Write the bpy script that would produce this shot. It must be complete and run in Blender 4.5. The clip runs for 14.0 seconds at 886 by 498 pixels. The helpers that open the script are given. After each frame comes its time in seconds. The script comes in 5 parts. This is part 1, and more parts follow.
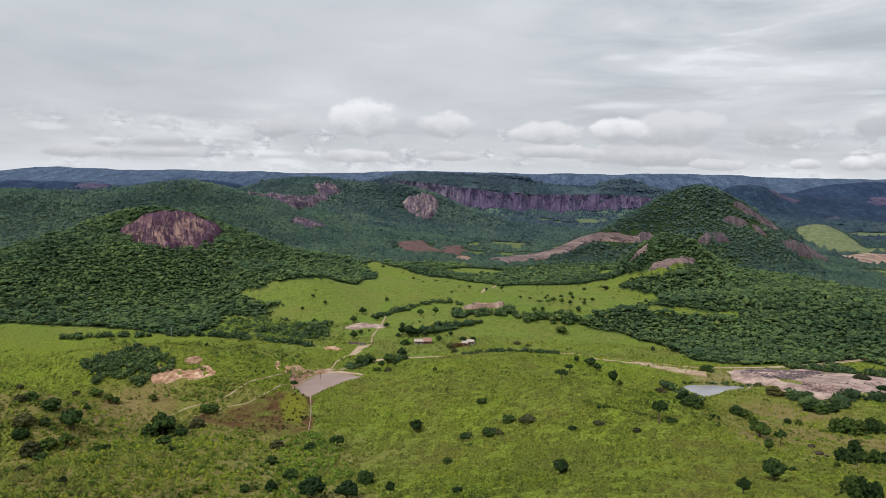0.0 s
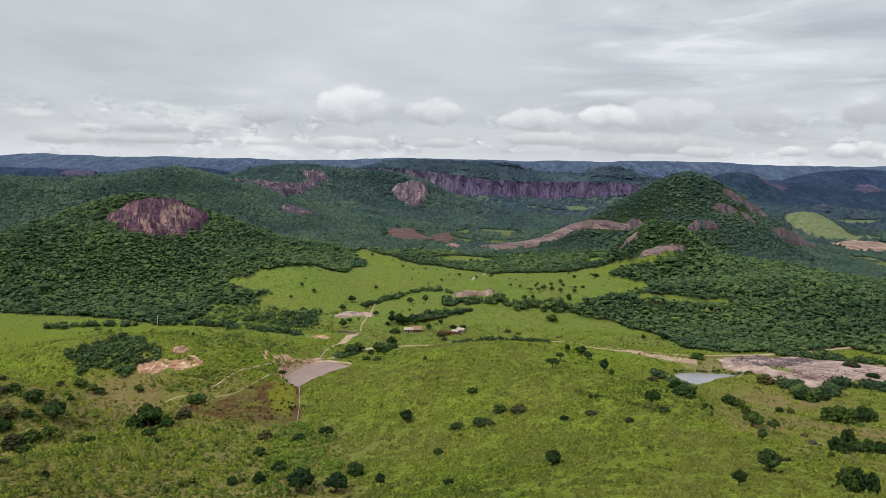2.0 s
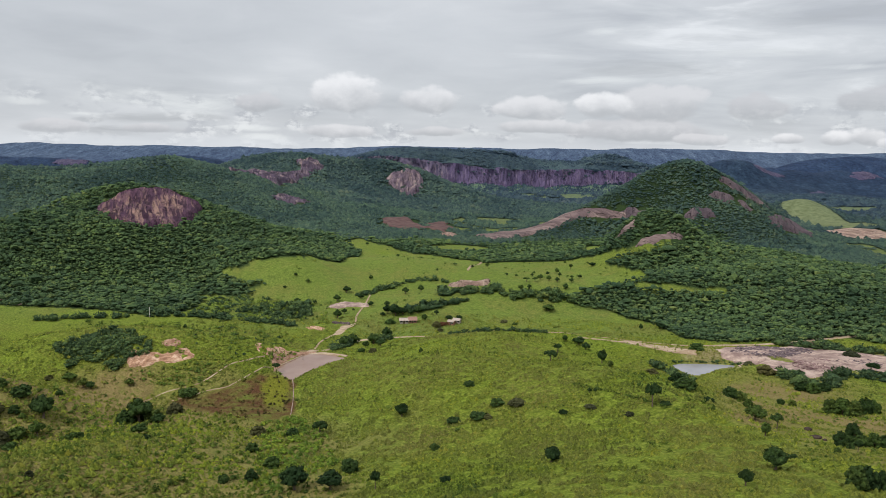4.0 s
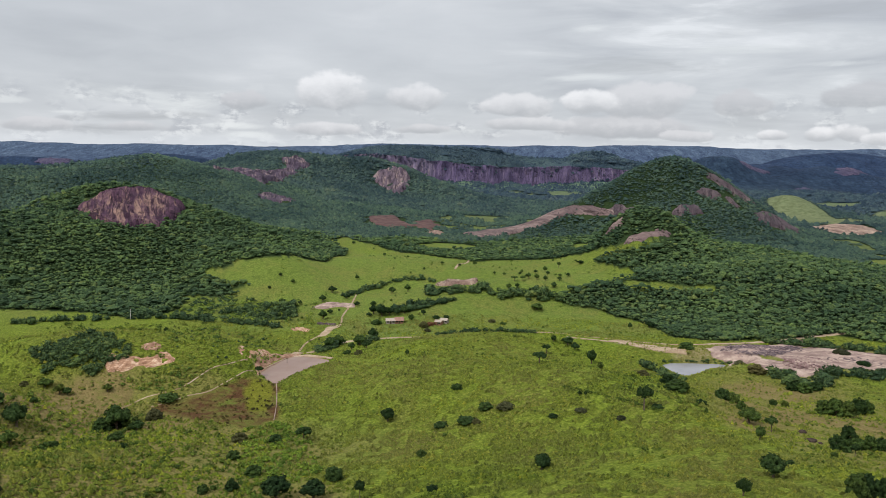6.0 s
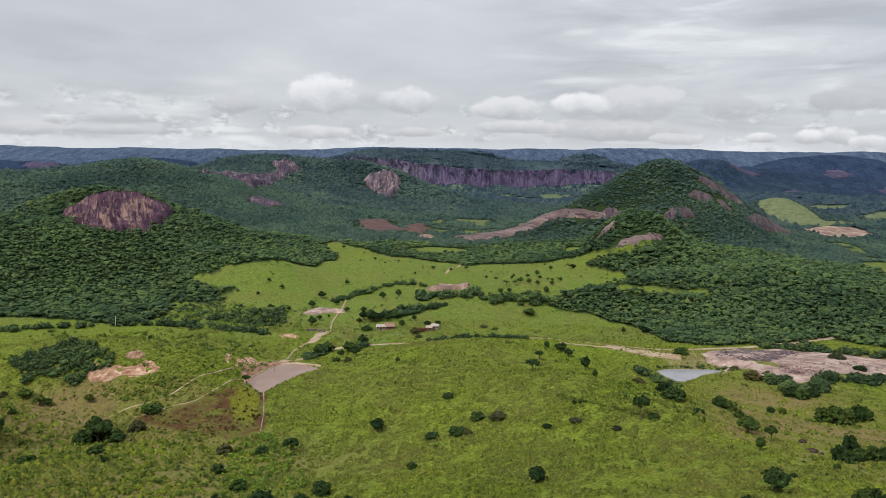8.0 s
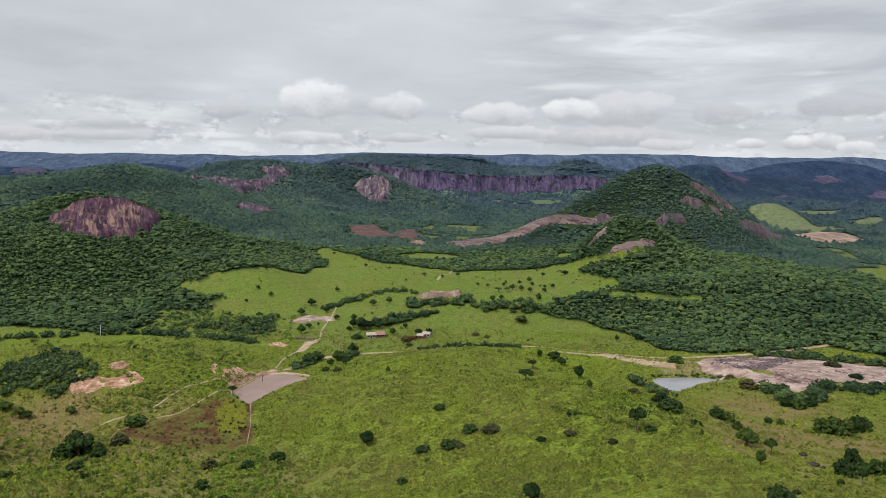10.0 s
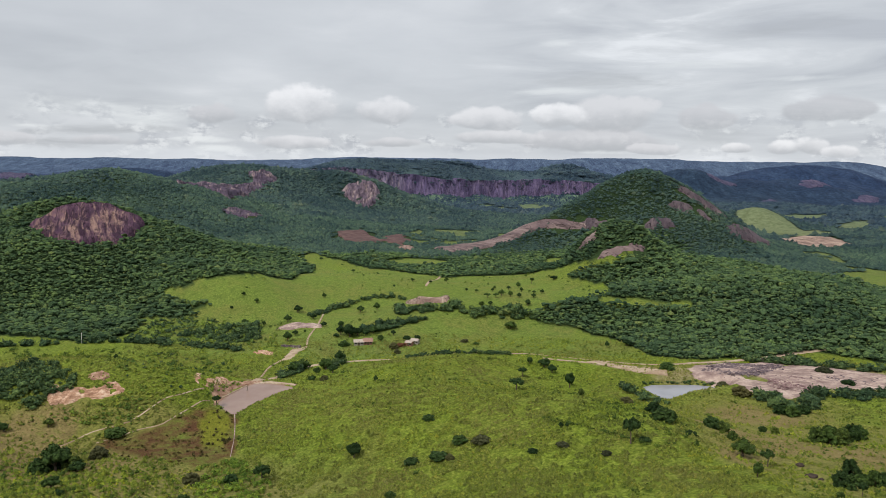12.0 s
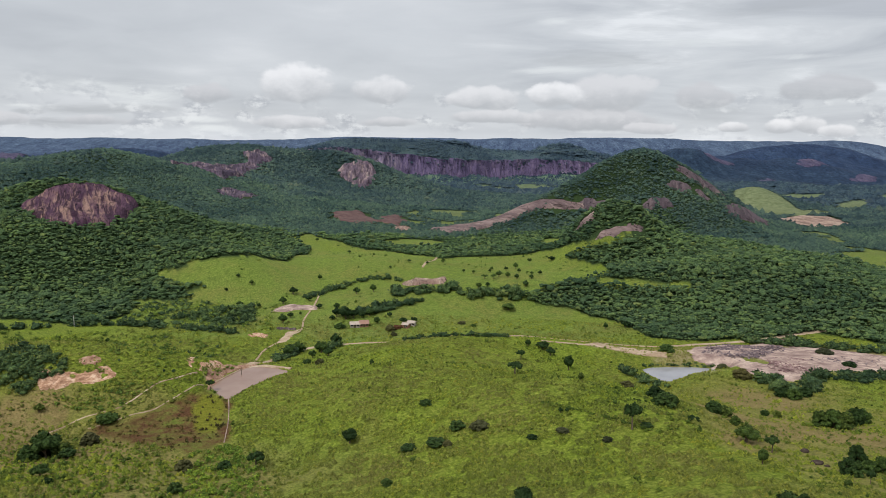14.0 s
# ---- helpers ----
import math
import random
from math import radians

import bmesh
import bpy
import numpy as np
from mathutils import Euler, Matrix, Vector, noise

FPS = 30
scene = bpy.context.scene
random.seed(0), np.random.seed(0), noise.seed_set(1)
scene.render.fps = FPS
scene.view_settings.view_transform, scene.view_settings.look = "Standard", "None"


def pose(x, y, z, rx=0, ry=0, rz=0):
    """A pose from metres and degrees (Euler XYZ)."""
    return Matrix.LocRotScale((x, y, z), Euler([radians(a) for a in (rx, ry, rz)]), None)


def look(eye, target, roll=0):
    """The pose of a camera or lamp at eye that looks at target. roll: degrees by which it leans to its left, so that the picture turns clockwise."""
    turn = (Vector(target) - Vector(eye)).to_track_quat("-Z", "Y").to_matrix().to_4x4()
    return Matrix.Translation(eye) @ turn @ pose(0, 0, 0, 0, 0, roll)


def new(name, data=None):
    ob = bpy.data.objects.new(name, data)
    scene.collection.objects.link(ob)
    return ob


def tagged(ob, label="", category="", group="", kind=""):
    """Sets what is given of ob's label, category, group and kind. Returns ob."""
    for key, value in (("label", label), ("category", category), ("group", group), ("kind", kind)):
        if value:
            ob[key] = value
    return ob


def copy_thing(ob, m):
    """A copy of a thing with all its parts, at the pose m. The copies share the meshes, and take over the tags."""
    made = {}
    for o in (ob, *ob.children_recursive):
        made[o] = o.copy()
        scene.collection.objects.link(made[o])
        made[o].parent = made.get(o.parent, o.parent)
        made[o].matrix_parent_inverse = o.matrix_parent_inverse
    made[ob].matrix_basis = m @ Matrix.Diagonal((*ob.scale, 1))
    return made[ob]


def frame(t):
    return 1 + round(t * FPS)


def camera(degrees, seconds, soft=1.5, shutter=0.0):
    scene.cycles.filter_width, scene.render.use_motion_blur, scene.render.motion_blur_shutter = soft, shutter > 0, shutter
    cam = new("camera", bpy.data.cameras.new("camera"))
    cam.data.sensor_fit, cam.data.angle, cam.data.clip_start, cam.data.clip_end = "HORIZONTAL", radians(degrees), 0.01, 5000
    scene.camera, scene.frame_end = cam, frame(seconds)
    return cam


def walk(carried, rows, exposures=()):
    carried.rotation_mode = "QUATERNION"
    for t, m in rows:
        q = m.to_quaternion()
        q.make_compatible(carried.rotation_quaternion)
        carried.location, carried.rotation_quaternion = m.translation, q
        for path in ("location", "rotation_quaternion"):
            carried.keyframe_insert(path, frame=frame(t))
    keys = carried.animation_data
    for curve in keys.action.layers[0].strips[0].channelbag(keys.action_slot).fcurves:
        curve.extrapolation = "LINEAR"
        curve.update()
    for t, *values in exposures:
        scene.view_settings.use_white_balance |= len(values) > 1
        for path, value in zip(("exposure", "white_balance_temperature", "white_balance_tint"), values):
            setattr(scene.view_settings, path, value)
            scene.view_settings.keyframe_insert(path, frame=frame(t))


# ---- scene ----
# The camera flies level, about 100 m above the farmhouse: t, x, y, z, yaw, pitch, lean to its left.
cam = camera(62.52, 14.0, soft=0.7)
ROWS = [
    (0.0, -0.00, 0.00, 100.00, 0.000, -6.003, 1.204),
    (0.5, -0.04, 0.68, 99.97, -0.849, -6.102, 1.194),
    (1.0, -0.11, 1.60, 99.95, -0.862, -6.374, 1.214),
    (1.5, -0.24, 2.59, 99.90, -0.834, -6.674, 1.267),
    (2.0, -0.38, 3.69, 99.89, -0.875, -6.984, 1.257),
    (2.5, -0.47, 4.95, 99.89, -0.901, -7.278, 1.261),
    (3.0, -0.52, 6.33, 99.96, -0.968, -7.539, 1.214),
    (5.5, 0.03, 13.79, 100.08, -1.972, -8.083, 0.983),
    (6.0, 0.20, 15.28, 100.14, -2.246, -8.081, 0.928),
    (6.5, 0.37, 16.74, 100.15, -2.483, -8.057, 0.886),
    (7.0, 0.48, 18.20, 100.12, -2.673, -7.996, 0.852),
    (7.5, 0.62, 19.66, 100.10, -2.808, -7.914, 0.828),
    (10.0, 1.06, 26.53, 100.18, -3.598, -7.381, 0.827),
    (10.5, 1.18, 27.79, 100.14, -3.905, -7.267, 0.833),
    (11.0, 1.23, 29.02, 100.15, -4.130, -7.164, 0.820),
    (11.5, 1.19, 30.37, 100.21, -4.289, -7.093, 0.815),
    (12.0, 1.22, 31.69, 100.25, -4.537, -7.023, 0.812),
    (12.5, 1.33, 33.00, 100.28, -4.770, -6.947, 0.788),
    (13.0, 1.44, 34.32, 100.23, -4.881, -6.886, 0.805),
    (13.5, 1.49, 35.69, 100.16, -4.898, -7.325, 0.749),
    (14.0, 1.56, 37.16, 100.08, -4.824, -8.584, 0.725),
]


def flight_pose(x, y, z, yaw, pitch, lean):
    a, b = radians(yaw), radians(pitch)
    eye = Vector((x, y, z))
    way = Vector((-math.sin(a) * math.cos(b), math.cos(a) * math.cos(b), math.sin(b)))
    return look(eye, eye + way * 100.0, lean)


walk(cam, [(t, flight_pose(*r)) for t, *r in ROWS])

# ---- light: high overcast, soft sun behind thin cloud ----
SUN_EL, SUN_AZ = 50.0, -128.0   # degrees; azimuth from +y, minus is west


def build_world():
    w = bpy.data.worlds.new("world")
    scene.world = w
    w.use_nodes = True
    nt = w.node_tree
    nt.nodes.clear()
    N, L = nt.nodes.new, nt.links.new

    def math_node(op, a, b=None, c=None, clamp=False):
        n = N("ShaderNodeMath")
        n.operation, n.use_clamp = op, clamp
        for i, v in enumerate((a, b, c)):
            if v is None:
                continue
            if isinstance(v, (int, float)):
                n.inputs[i].default_value = v
            else:
                L(v, n.inputs[i])
        return n.outputs[0]

    def noise_node(vec, scale, detail, rough=0.5, distort=0.0):
        n = N("ShaderNodeTexNoise")
        n.inputs["Scale"].default_value, n.inputs["Detail"].default_value = scale, detail
        n.inputs["Roughness"].default_value, n.inputs["Distortion"].default_value = rough, distort
        L(vec, n.inputs["Vector"])
        return n.outputs["Fac"]

    def ramp(v, *stops):
        n = N("ShaderNodeValToRGB")
        e = n.color_ramp.elements
        while len(e) < len(stops):
            e.new(0.5)
        for el, (p, c) in zip(e, stops):
            el.position, el.color = p, (*c, 1)
        L(v, n.inputs[0])
        return n.outputs[0]

    def smooth(v, a, b):
        n = N("ShaderNodeMapRange")
        n.interpolation_type = "SMOOTHSTEP"
        n.inputs["From Min"].default_value, n.inputs["From Max"].default_value = a, b
        L(v, n.inputs["Value"])
        return n.outputs["Result"]

    def mix(f, a, b, kind="MIX"):
        n = N("ShaderNodeMix")
        n.data_type, n.blend_type = "RGBA", kind
        for s, v in ((n.inputs[0], f), (n.inputs[6], a), (n.inputs[7], b)):
            if isinstance(v, (int, float)):
                s.default_value = v
            elif isinstance(v, tuple):
                s.default_value = (*v, 1)
            else:
                L(v, s)
        return n.outputs[2]

    sky = N("ShaderNodeTexSky")
    sky.sky_type, sky.sun_disc = "NISHITA", False
    sky.sun_elevation, sky.sun_rotation = radians(SUN_EL), radians(SUN_AZ)
    sky_dim = mix(1.0, sky.outputs[0], (0.1, 0.1, 0.1), "MULTIPLY")
    tc = N("ShaderNodeTexCoord")
    sep = N("ShaderNodeSeparateXYZ")
    L(tc.outputs["Generated"], sep.inputs[0])
    x, y, z = sep.outputs
    # cloud deck: the sky direction met with a flat layer overhead
    up = math_node("ADD", math_node("MAXIMUM", z, 0.0), 0.16)
    flat = N("ShaderNodeCombineXYZ")
    L(math_node("DIVIDE", x, up), flat.inputs[0])
    L(math_node("DIVIDE", y, up), flat.inputs[1])
    deck = noise_node(flat.outputs[0], 0.50, 3, 0.5, 0.4)
    fine = noise_node(flat.outputs[0], 2.2, 6, 0.58, 0.3)
    veil = math_node("ADD", math_node("MULTIPLY", deck, 0.78), math_node("MULTIPLY", fine, 0.22))
    col = ramp(veil, (0.33, (0.475, 0.49, 0.515)), (0.45, (0.585, 0.60, 0.62)), (0.55, (0.655, 0.668, 0.685)), (0.66, (0.77, 0.775, 0.785)))
    # long streaks of stratus over the eastern half of the sky
    az = math_node("ARCTAN2", x, y)
    lane = N("ShaderNodeCombineXYZ")
    L(math_node("MULTIPLY", az, 2.6), lane.inputs[0])
    L(math_node("MULTIPLY", z, 15.0), lane.inputs[1])
    streak = noise_node(lane.outputs[0], 1.5, 6, 0.55, 0.6)
    east = math_node("MULTIPLY", smooth(az, 0.0, 0.28), math_node("SUBTRACT", 1.0, smooth(z, 0.28, 0.45)))
    col = mix(math_node("MULTIPLY", east, 0.75), col, ramp(streak, (0.34, (0.50, 0.515, 0.545)), (0.46, (0.62, 0.635, 0.655)), (0.56, (0.70, 0.712, 0.725)), (0.66, (0.90, 0.905, 0.91))))
    # soft bands and sheets of cloud: azimuth, elevation, half width, half height, tone (below 0.5 grey, above it bright), strength
    bands = noise_node(lane.outputs[0], 3.2, 5, 0.6, 0.5)
    wisp = math_node("SUBTRACT", bands, 0.5)
    for a0, e0, ra, re, tone, force in ((16.5, 6.1, 6.5, 0.8, 0.12, 0.75), (28.5, 9.6, 6.0, 1.2, 0.05, 0.6), (12.4, 8.8, 2.2, 0.6, 1.0, 0.7), (21.0, 8.1, 4.5, 0.5, 0.15, 0.5), (24.0, 7.0, 5.0, 0.4, 0.9, 0.55),
                                        (13.0, 5.2, 4.0, 0.35, 1.0, 0.6), (30.0, 5.9, 3.0, 0.25, 1.0, 0.6), (-17.5, 3.0, 5.0, 1.1, 0.95, 0.75), (-23.0, 3.3, 4.0, 0.9, 0.8, 0.6), (-19.5, 1.7, 5.0, 0.55, 0.05, 0.75),
                                        (-23.5, 0.7, 3.4, 0.5, 0.0, 0.85), (-9.5, 1.9, 4.0, 0.4, 0.15, 0.55), (-13.8, 1.2, 2.6, 0.28, 1.0, 0.9), (-12.8, 0.55, 2.2, 0.3, 1.0, 0.9), (-25.0, 1.9, 1.6, 0.16, 1.0, 0.8), (-24.6, 1.45, 1.2, 0.25, 0.0, 0.8),
                                        (16.5, 0.7, 3.8, 0.22, 1.0, 0.8), (24.5, 2.0, 3.2, 0.8, 0.2, 0.55), (3.0, 1.1, 4.0, 0.4, 0.75, 0.5), (-28.6, 2.6, 1.8, 0.3, 0.9, 0.6), (29.5, 2.6, 3.0, 0.3, 0.85, 0.5)):
        u = math_node("DIVIDE", math_node("SUBTRACT", az, radians(a0)), radians(ra))
        v = math_node("DIVIDE", math_node("SUBTRACT", z, math.sin(radians(e0))), radians(re))
        r2 = math_node("ADD", math_node("MULTIPLY", u, u), math_node("MULTIPLY", v, v))
        edge = math_node("ADD", math_node("SUBTRACT", 1.0, r2), math_node("MULTIPLY", wisp, 3.6))
        shade = 0.44 + 0.42 * tone
        col = mix(math_node("MULTIPLY", smooth(edge, 0.0, 1.5), force), col, (shade, shade + 0.012, shade + 0.03 * (1 - tone)))
    # heaps of cumulus over the horizon, flat and grey below, bright and crisp above: azimuth, elevation, half width, half height, brightness
    ang = N("ShaderNodeCombineXYZ")
    L(az, ang.inputs[0])
    L(math_node("MULTIPLY", z, 1.5), ang.inputs[1])
    lumps = N("ShaderNodeTexVoronoi")
    lumps.feature = "SMOOTH_F1"
    lumps.inputs["Scale"].default_value, lumps.inputs["Detail"].default_value, lumps.inputs["Roughness"].default_value = 30.0, 1.5, 0.45
    L(ang.outputs[0], lumps.inputs["Vector"])
    billow = math_node("ADD", math_node("SUBTRACT", noise_node(ang.outputs[0], 20.0, 6, 0.55, 0.1), 0.5), math_node("MULTIPLY", math_node("SUBTRACT", 0.60, lumps.outputs["Distance"]), 0.45))
    ragged = math_node("SUBTRACT", noise_node(ang.outputs[0], 75.0, 5, 0.6), 0.5)
    low = math_node("MULTIPLY", smooth(math_node("ADD", billow, 0.5), 0.45, 0.66), math_node("SUBTRACT", 1.0, smooth(z, 0.035, 0.085)))
    col = mix(math_node("MULTIPLY", low, 0.7), col, mix(smooth(math_node("ADD", wisp, math_node("ADD", ragged, 0.5)), 0.36, 0.66), (0.47, 0.485, 0.52), (0.86, 0.865, 0.86)))
    for a0, e0, ra, re, tone in ((16.0, 1.55, 5.2, 1.1, 0.3), (8.4, 1.8, 3.5, 0.65, 0.6), (24.0, 3.3, 2.0, 1.1, 0.2), (17.0, 3.4, 3.9, 1.5, 0.55), (31.8, 3.9, 3.0, 1.1, 0.05),
                                 (13.2, 3.4, 2.1, 1.2, 1.0), (7.8, 3.1, 2.7, 1.05, 0.75), (-0.1, 3.6, 2.4, 1.2, 0.8), (-6.3, 3.9, 2.9, 1.75, 1.0), (-12.7, 3.1, 1.7, 0.8, 0.3), (-7.0, 1.2, 2.6, 0.6, 0.7), (0.6, 1.3, 2.2, 0.5, 0.5),
                                 (-26.8, 1.1, 2.3, 0.6, 0.45), (-20.5, 1.1, 2.2, 0.5, 0.5), (20.3, 1.0, 2.0, 0.5, 0.55), (26.3, 1.2, 1.1, 0.5, 1.0), (29.2, 1.2, 1.3, 0.6, 1.0), (31.0, 1.35, 1.2, 0.75, 1.0), (32.8, 1.0, 1.1, 0.55, 1.0)):
        u = math_node("DIVIDE", math_node("SUBTRACT", az, radians(a0)), radians(ra) * 1.1)
        v = math_node("DIVIDE", math_node("SUBTRACT", z, math.sin(radians(e0 - 0.15))), radians(re) * 1.12)
        keel = math_node("MULTIPLY", v, math_node("ADD", 1.0, math_node("MULTIPLY", math_node("LESS_THAN", v, 0.0), 0.5)))
        r2 = math_node("ADD", math_node("MULTIPLY", u, u), math_node("MULTIPLY", keel, keel))
        edge = math_node("ADD", math_node("SUBTRACT", 1.15, r2), math_node("ADD", math_node("MULTIPLY", billow, 1.7), math_node("MULTIPLY", ragged, 0.25)))
        shade = smooth(math_node("ADD", v, math_node("ADD", math_node("MULTIPLY", billow, 0.9), math_node("MULTIPLY", ragged, 0.45))), -0.7, 0.7)
        base = 0.44 + 0.06 * tone
        puff = mix(shade, (base, base + 0.01, base + 0.03), (0.56 + 0.36 * tone, 0.55 + 0.355 * tone, 0.57 + 0.335 * tone))
        veil_in = math_node("MULTIPLY", smooth(edge, 0.05, 0.6), smooth(v, -1.25, -0.35))
        col = mix(math_node("MULTIPLY", veil_in, 0.7 + 0.25 * tone), col, puff)
    glow = math_node("SUBTRACT", 1.0, smooth(z, -0.002, 0.016))
    col = mix(math_node("MULTIPLY", glow, 0.5), col, (0.80, 0.82, 0.84))
    col = mix(1.0, col, (0.975, 1.0, 1.035), "MULTIPLY")
    # an overcast sky is brighter towards the zenith
    lift = math_node("ADD", 1.0, math_node("MULTIPLY", smooth(z, 0.26, 0.85), 0.95))
    grey = N("ShaderNodeCombineXYZ")
    for i in range(3):
        L(lift, grey.inputs[i])
    col = mix(1.0, col, grey.outputs[0], "MULTIPLY")
    col = mix(0.94, sky_dim, col)
    bg = N("ShaderNodeBackground")
    L(col, bg.inputs[0])
    bg.inputs[1].default_value = 1.0
    out = N("ShaderNodeOutputWorld")
    L(bg.outputs[0], out.inputs[0])


build_world()
sun = new("sun", bpy.data.lights.new("sun", "SUN"))
sun.data.energy, sun.data.angle, sun.data.color = 2.7, radians(8), (1.0, 0.96, 0.9)
sun.rotation_euler = (radians(90 - SUN_EL), 0, radians(-SUN_AZ) + math.pi)

# ---- the shape of the land ----
def lattice(ix, iy, seed):
    h = (ix.astype(np.int64) * 374761393 + iy.astype(np.int64) * 668265263 + seed * 1274126177) & 0x7FFFFFFF
    h = ((h ^ (h >> 13)) * 1103515245 + 12345) & 0x7FFFFFFF
    h = ((h ^ (h >> 15)) * 1274126177) & 0x7FFFFFFF
    return (h & 0xFFFFF) / 0xFFFFF


def noise2(x, y, size, seed=0):
    """Smooth value noise, -1 to 1, with features about size metres wide."""
    u, v = np.asarray(x, float) / size, np.asarray(y, float) / size
    iu, iv = np.floor(u), np.floor(v)
    fu, fv = u - iu, v - iv
    fu, fv = fu * fu * (3 - 2 * fu), fv * fv * (3 - 2 * fv)
    a, b = lattice(iu, iv, seed), lattice(iu + 1, iv, seed)
    c, d = lattice(iu, iv + 1, seed), lattice(iu + 1, iv + 1, seed)
    return 2 * ((a * (1 - fu) + b * fu) * (1 - fv) + (c * (1 - fu) + d * fu) * fv) - 1


def fbm(x, y, size, seed=0, octaves=4, gain=0.5):
    total, amp = 0.0, 1.0
    for k in range(octaves):
        total, amp, size = total + amp * noise2(x, y, size, seed + k), amp * gain, size * 0.5
    return total


HILLS = []


def hill(cx, cy, high, rx, ry, turn=0.0, power=1.0):
    HILLS.append((cx, cy, high, rx, ry, radians(turn), power))


hill(47.9, 100.3, 47.8, 100.8, 179.3, -40, 0.8)  # spur
hill(14.9, 285.5, 15.3, 45.2, 56.5, 26, 1.12)  # spur n
hill(66, 245.3, 10.1, 35.7, 44.6, 5, 1.44)  # spur e
hill(-120.4, 119.6, 29.8, 35.7, 106.9, -18, 0.96)  # west
hill(-161.7, 249.2, 22.4, 41.1, 35.5, -6, 1.37)  # west2
hill(-128.3, 330.6, 19.4, 76.7, 35, -4, 1.4)  # mound
hill(-28.5, 585.5, 14.4, 104.6, 54.5, -8, 1.07)  # field
hill(47.8, 353.9, 11.6, 68.1, 35.6, 178, 1.12)  # knoll
hill(101.4, 498.9, 15.6, 103.5, 35, 10, 1.34)  # rise
hill(-273.6, 662.1, 38.3, 112.5, 146.5, -49, 1.79)  # dome
hill(-120.7, 556.7, 19.1, 36.2, 65.8, 47, 1.41)  # shoulder
hill(-366, 1027.9, 71.8, 215.7, 174.4, 1, 0.76)  # ridge
hill(-567.3, 901.7, 49.5, 162.3, 107.6, -17, 0.78)  # ridge w
hill(270, 505.6, 19.9, 87.6, 81.3, 4, 1.06)  # east
hill(195.2, 629.7, 39, 42.2, 63.2, -11, 1.09)  # east2
hill(259.8, 651.2, 17.5, 106.9, 80.5, 2, 0.99)  # east3
hill(309.8, 891.9, 91.1, 81.7, 110.2, 131, 0.88)  # cone
hill(214, 846, 21.8, 91.5, 30.3, 8, 1.15)  # slab
hill(354.6, 827.8, 17.4, 113.5, 49, 41, 1.58)  # skirt
hill(-272.2, 1395.6, 81.2, 188.2, 219.2, -7, 0.91)  # hill2
hill(-64.4, 1435.4, 46.6, 150.2, 86.1, -23, 0.91)  # hill2b
hill(5.3, 1798.6, 90.9, 223.9, 61.9, 29, 2)  # mesa
hill(403.4, 1920.3, 70.9, 270.2, 112.6, -9, 2)  # mesa e
hill(502.7, 2091.6, 84.1, 103.6, 123.1, 10, 1.36)  # peak
hill(915.4, 2249.2, 68.6, 110, 120.3, -10, 1.55)  # hump
hill(1213.1, 2327.2, 55.6, 310.3, 209.3, -6, 1.09)  # far r
hill(1705.7, 2895.2, 103.8, 503.5, 292.7, 8, 0.94)  # far r2
hill(-1271, 2688.4, 61, 529, 202.1, 6, 0.93)  # far l
hill(-864.9, 2655.8, 44.1, 270.7, 170, -28, 0.91)  # far l2
hill(646, 1258, 31, 60, 62, 0, 1)  # greenhill
hill(-2348.2, 4223, 71, 639.5, 272.2, -12, 0.77)  # rim a
hill(-1220.1, 4315.1, 81.8, 889.7, 257.9, 3, 1.15)  # rim b
hill(185.6, 4514.8, 102.8, 1098.7, 198.3, -5, 1.19)  # rim c
hill(1682.9, 4301.8, 105.1, 887.7, 256.6, -1, 1.15)  # rim d
hill(2999.8, 4104.5, 116.5, 871.2, 247.1, 1, 1.07)  # rim e
hill(150, 325, 4.5, 55, 35, 0, 1)  # quarry
hill(-300, 742, 19, 75, 60, 0, 1.2)  # dome top
hill(205, 1880, 14, 120, 60, 0, 1.5)  # mesa mid

VALLEY = -3.57


def inside(poly, x, y):
    """True where (x, y) lies in the outline."""
    res = np.zeros(np.shape(x), bool)
    n = len(poly)
    for i in range(n):
        (x1, y1), (x2, y2) = poly[i], poly[(i + 1) % n]
        if y1 == y2:
            continue
        res ^= ((y1 > y) != (y2 > y)) & (x < (x2 - x1) * (y - y1) / (y2 - y1) + x1)
    return res


def edge_distance(poly, x, y, closed=True):
    """Metres from (x, y) to the outline or line."""
    best = np.full(np.shape(x), 1e9)
    n = len(poly)
    for i in range(n if closed else n - 1):
        (x1, y1), (x2, y2) = poly[i], poly[(i + 1) % n]
        dx, dy = x2 - x1, y2 - y1
        t = np.clip(((x - x1) * dx + (y - y1) * dy) / max(dx * dx + dy * dy, 1e-6), 0, 1)
        best = np.minimum(best, np.hypot(x - x1 - t * dx, y - y1 - t * dy))
    return best


def signed(poly, x, y):
    d = edge_distance(poly, x, y)
    return np.where(inside(poly, x, y), d, -d)


POND = [(-55.7, 300.5), (-64.4, 314.3), (-61.9, 322.9), (-58.2, 332.0), (-53.8, 339.9), (-45.9, 338.2), (-36.9, 332.2), (-41.8, 326.3), (-48.6, 315.1), (-52.0, 307.6)]
POND_Z = 4.3
LAKE = [(111.0, 325.9), (116.2, 328.5), (125.3, 328.6), (135.3, 327.8), (141.0, 326.2), (145.8, 323.7), (138.0, 318.8), (128.0, 316.3), (120.9, 313.9), (114.2, 307.8), (113.0, 314.6), (112.0, 320.2)]
LAKE_Z = 4.8


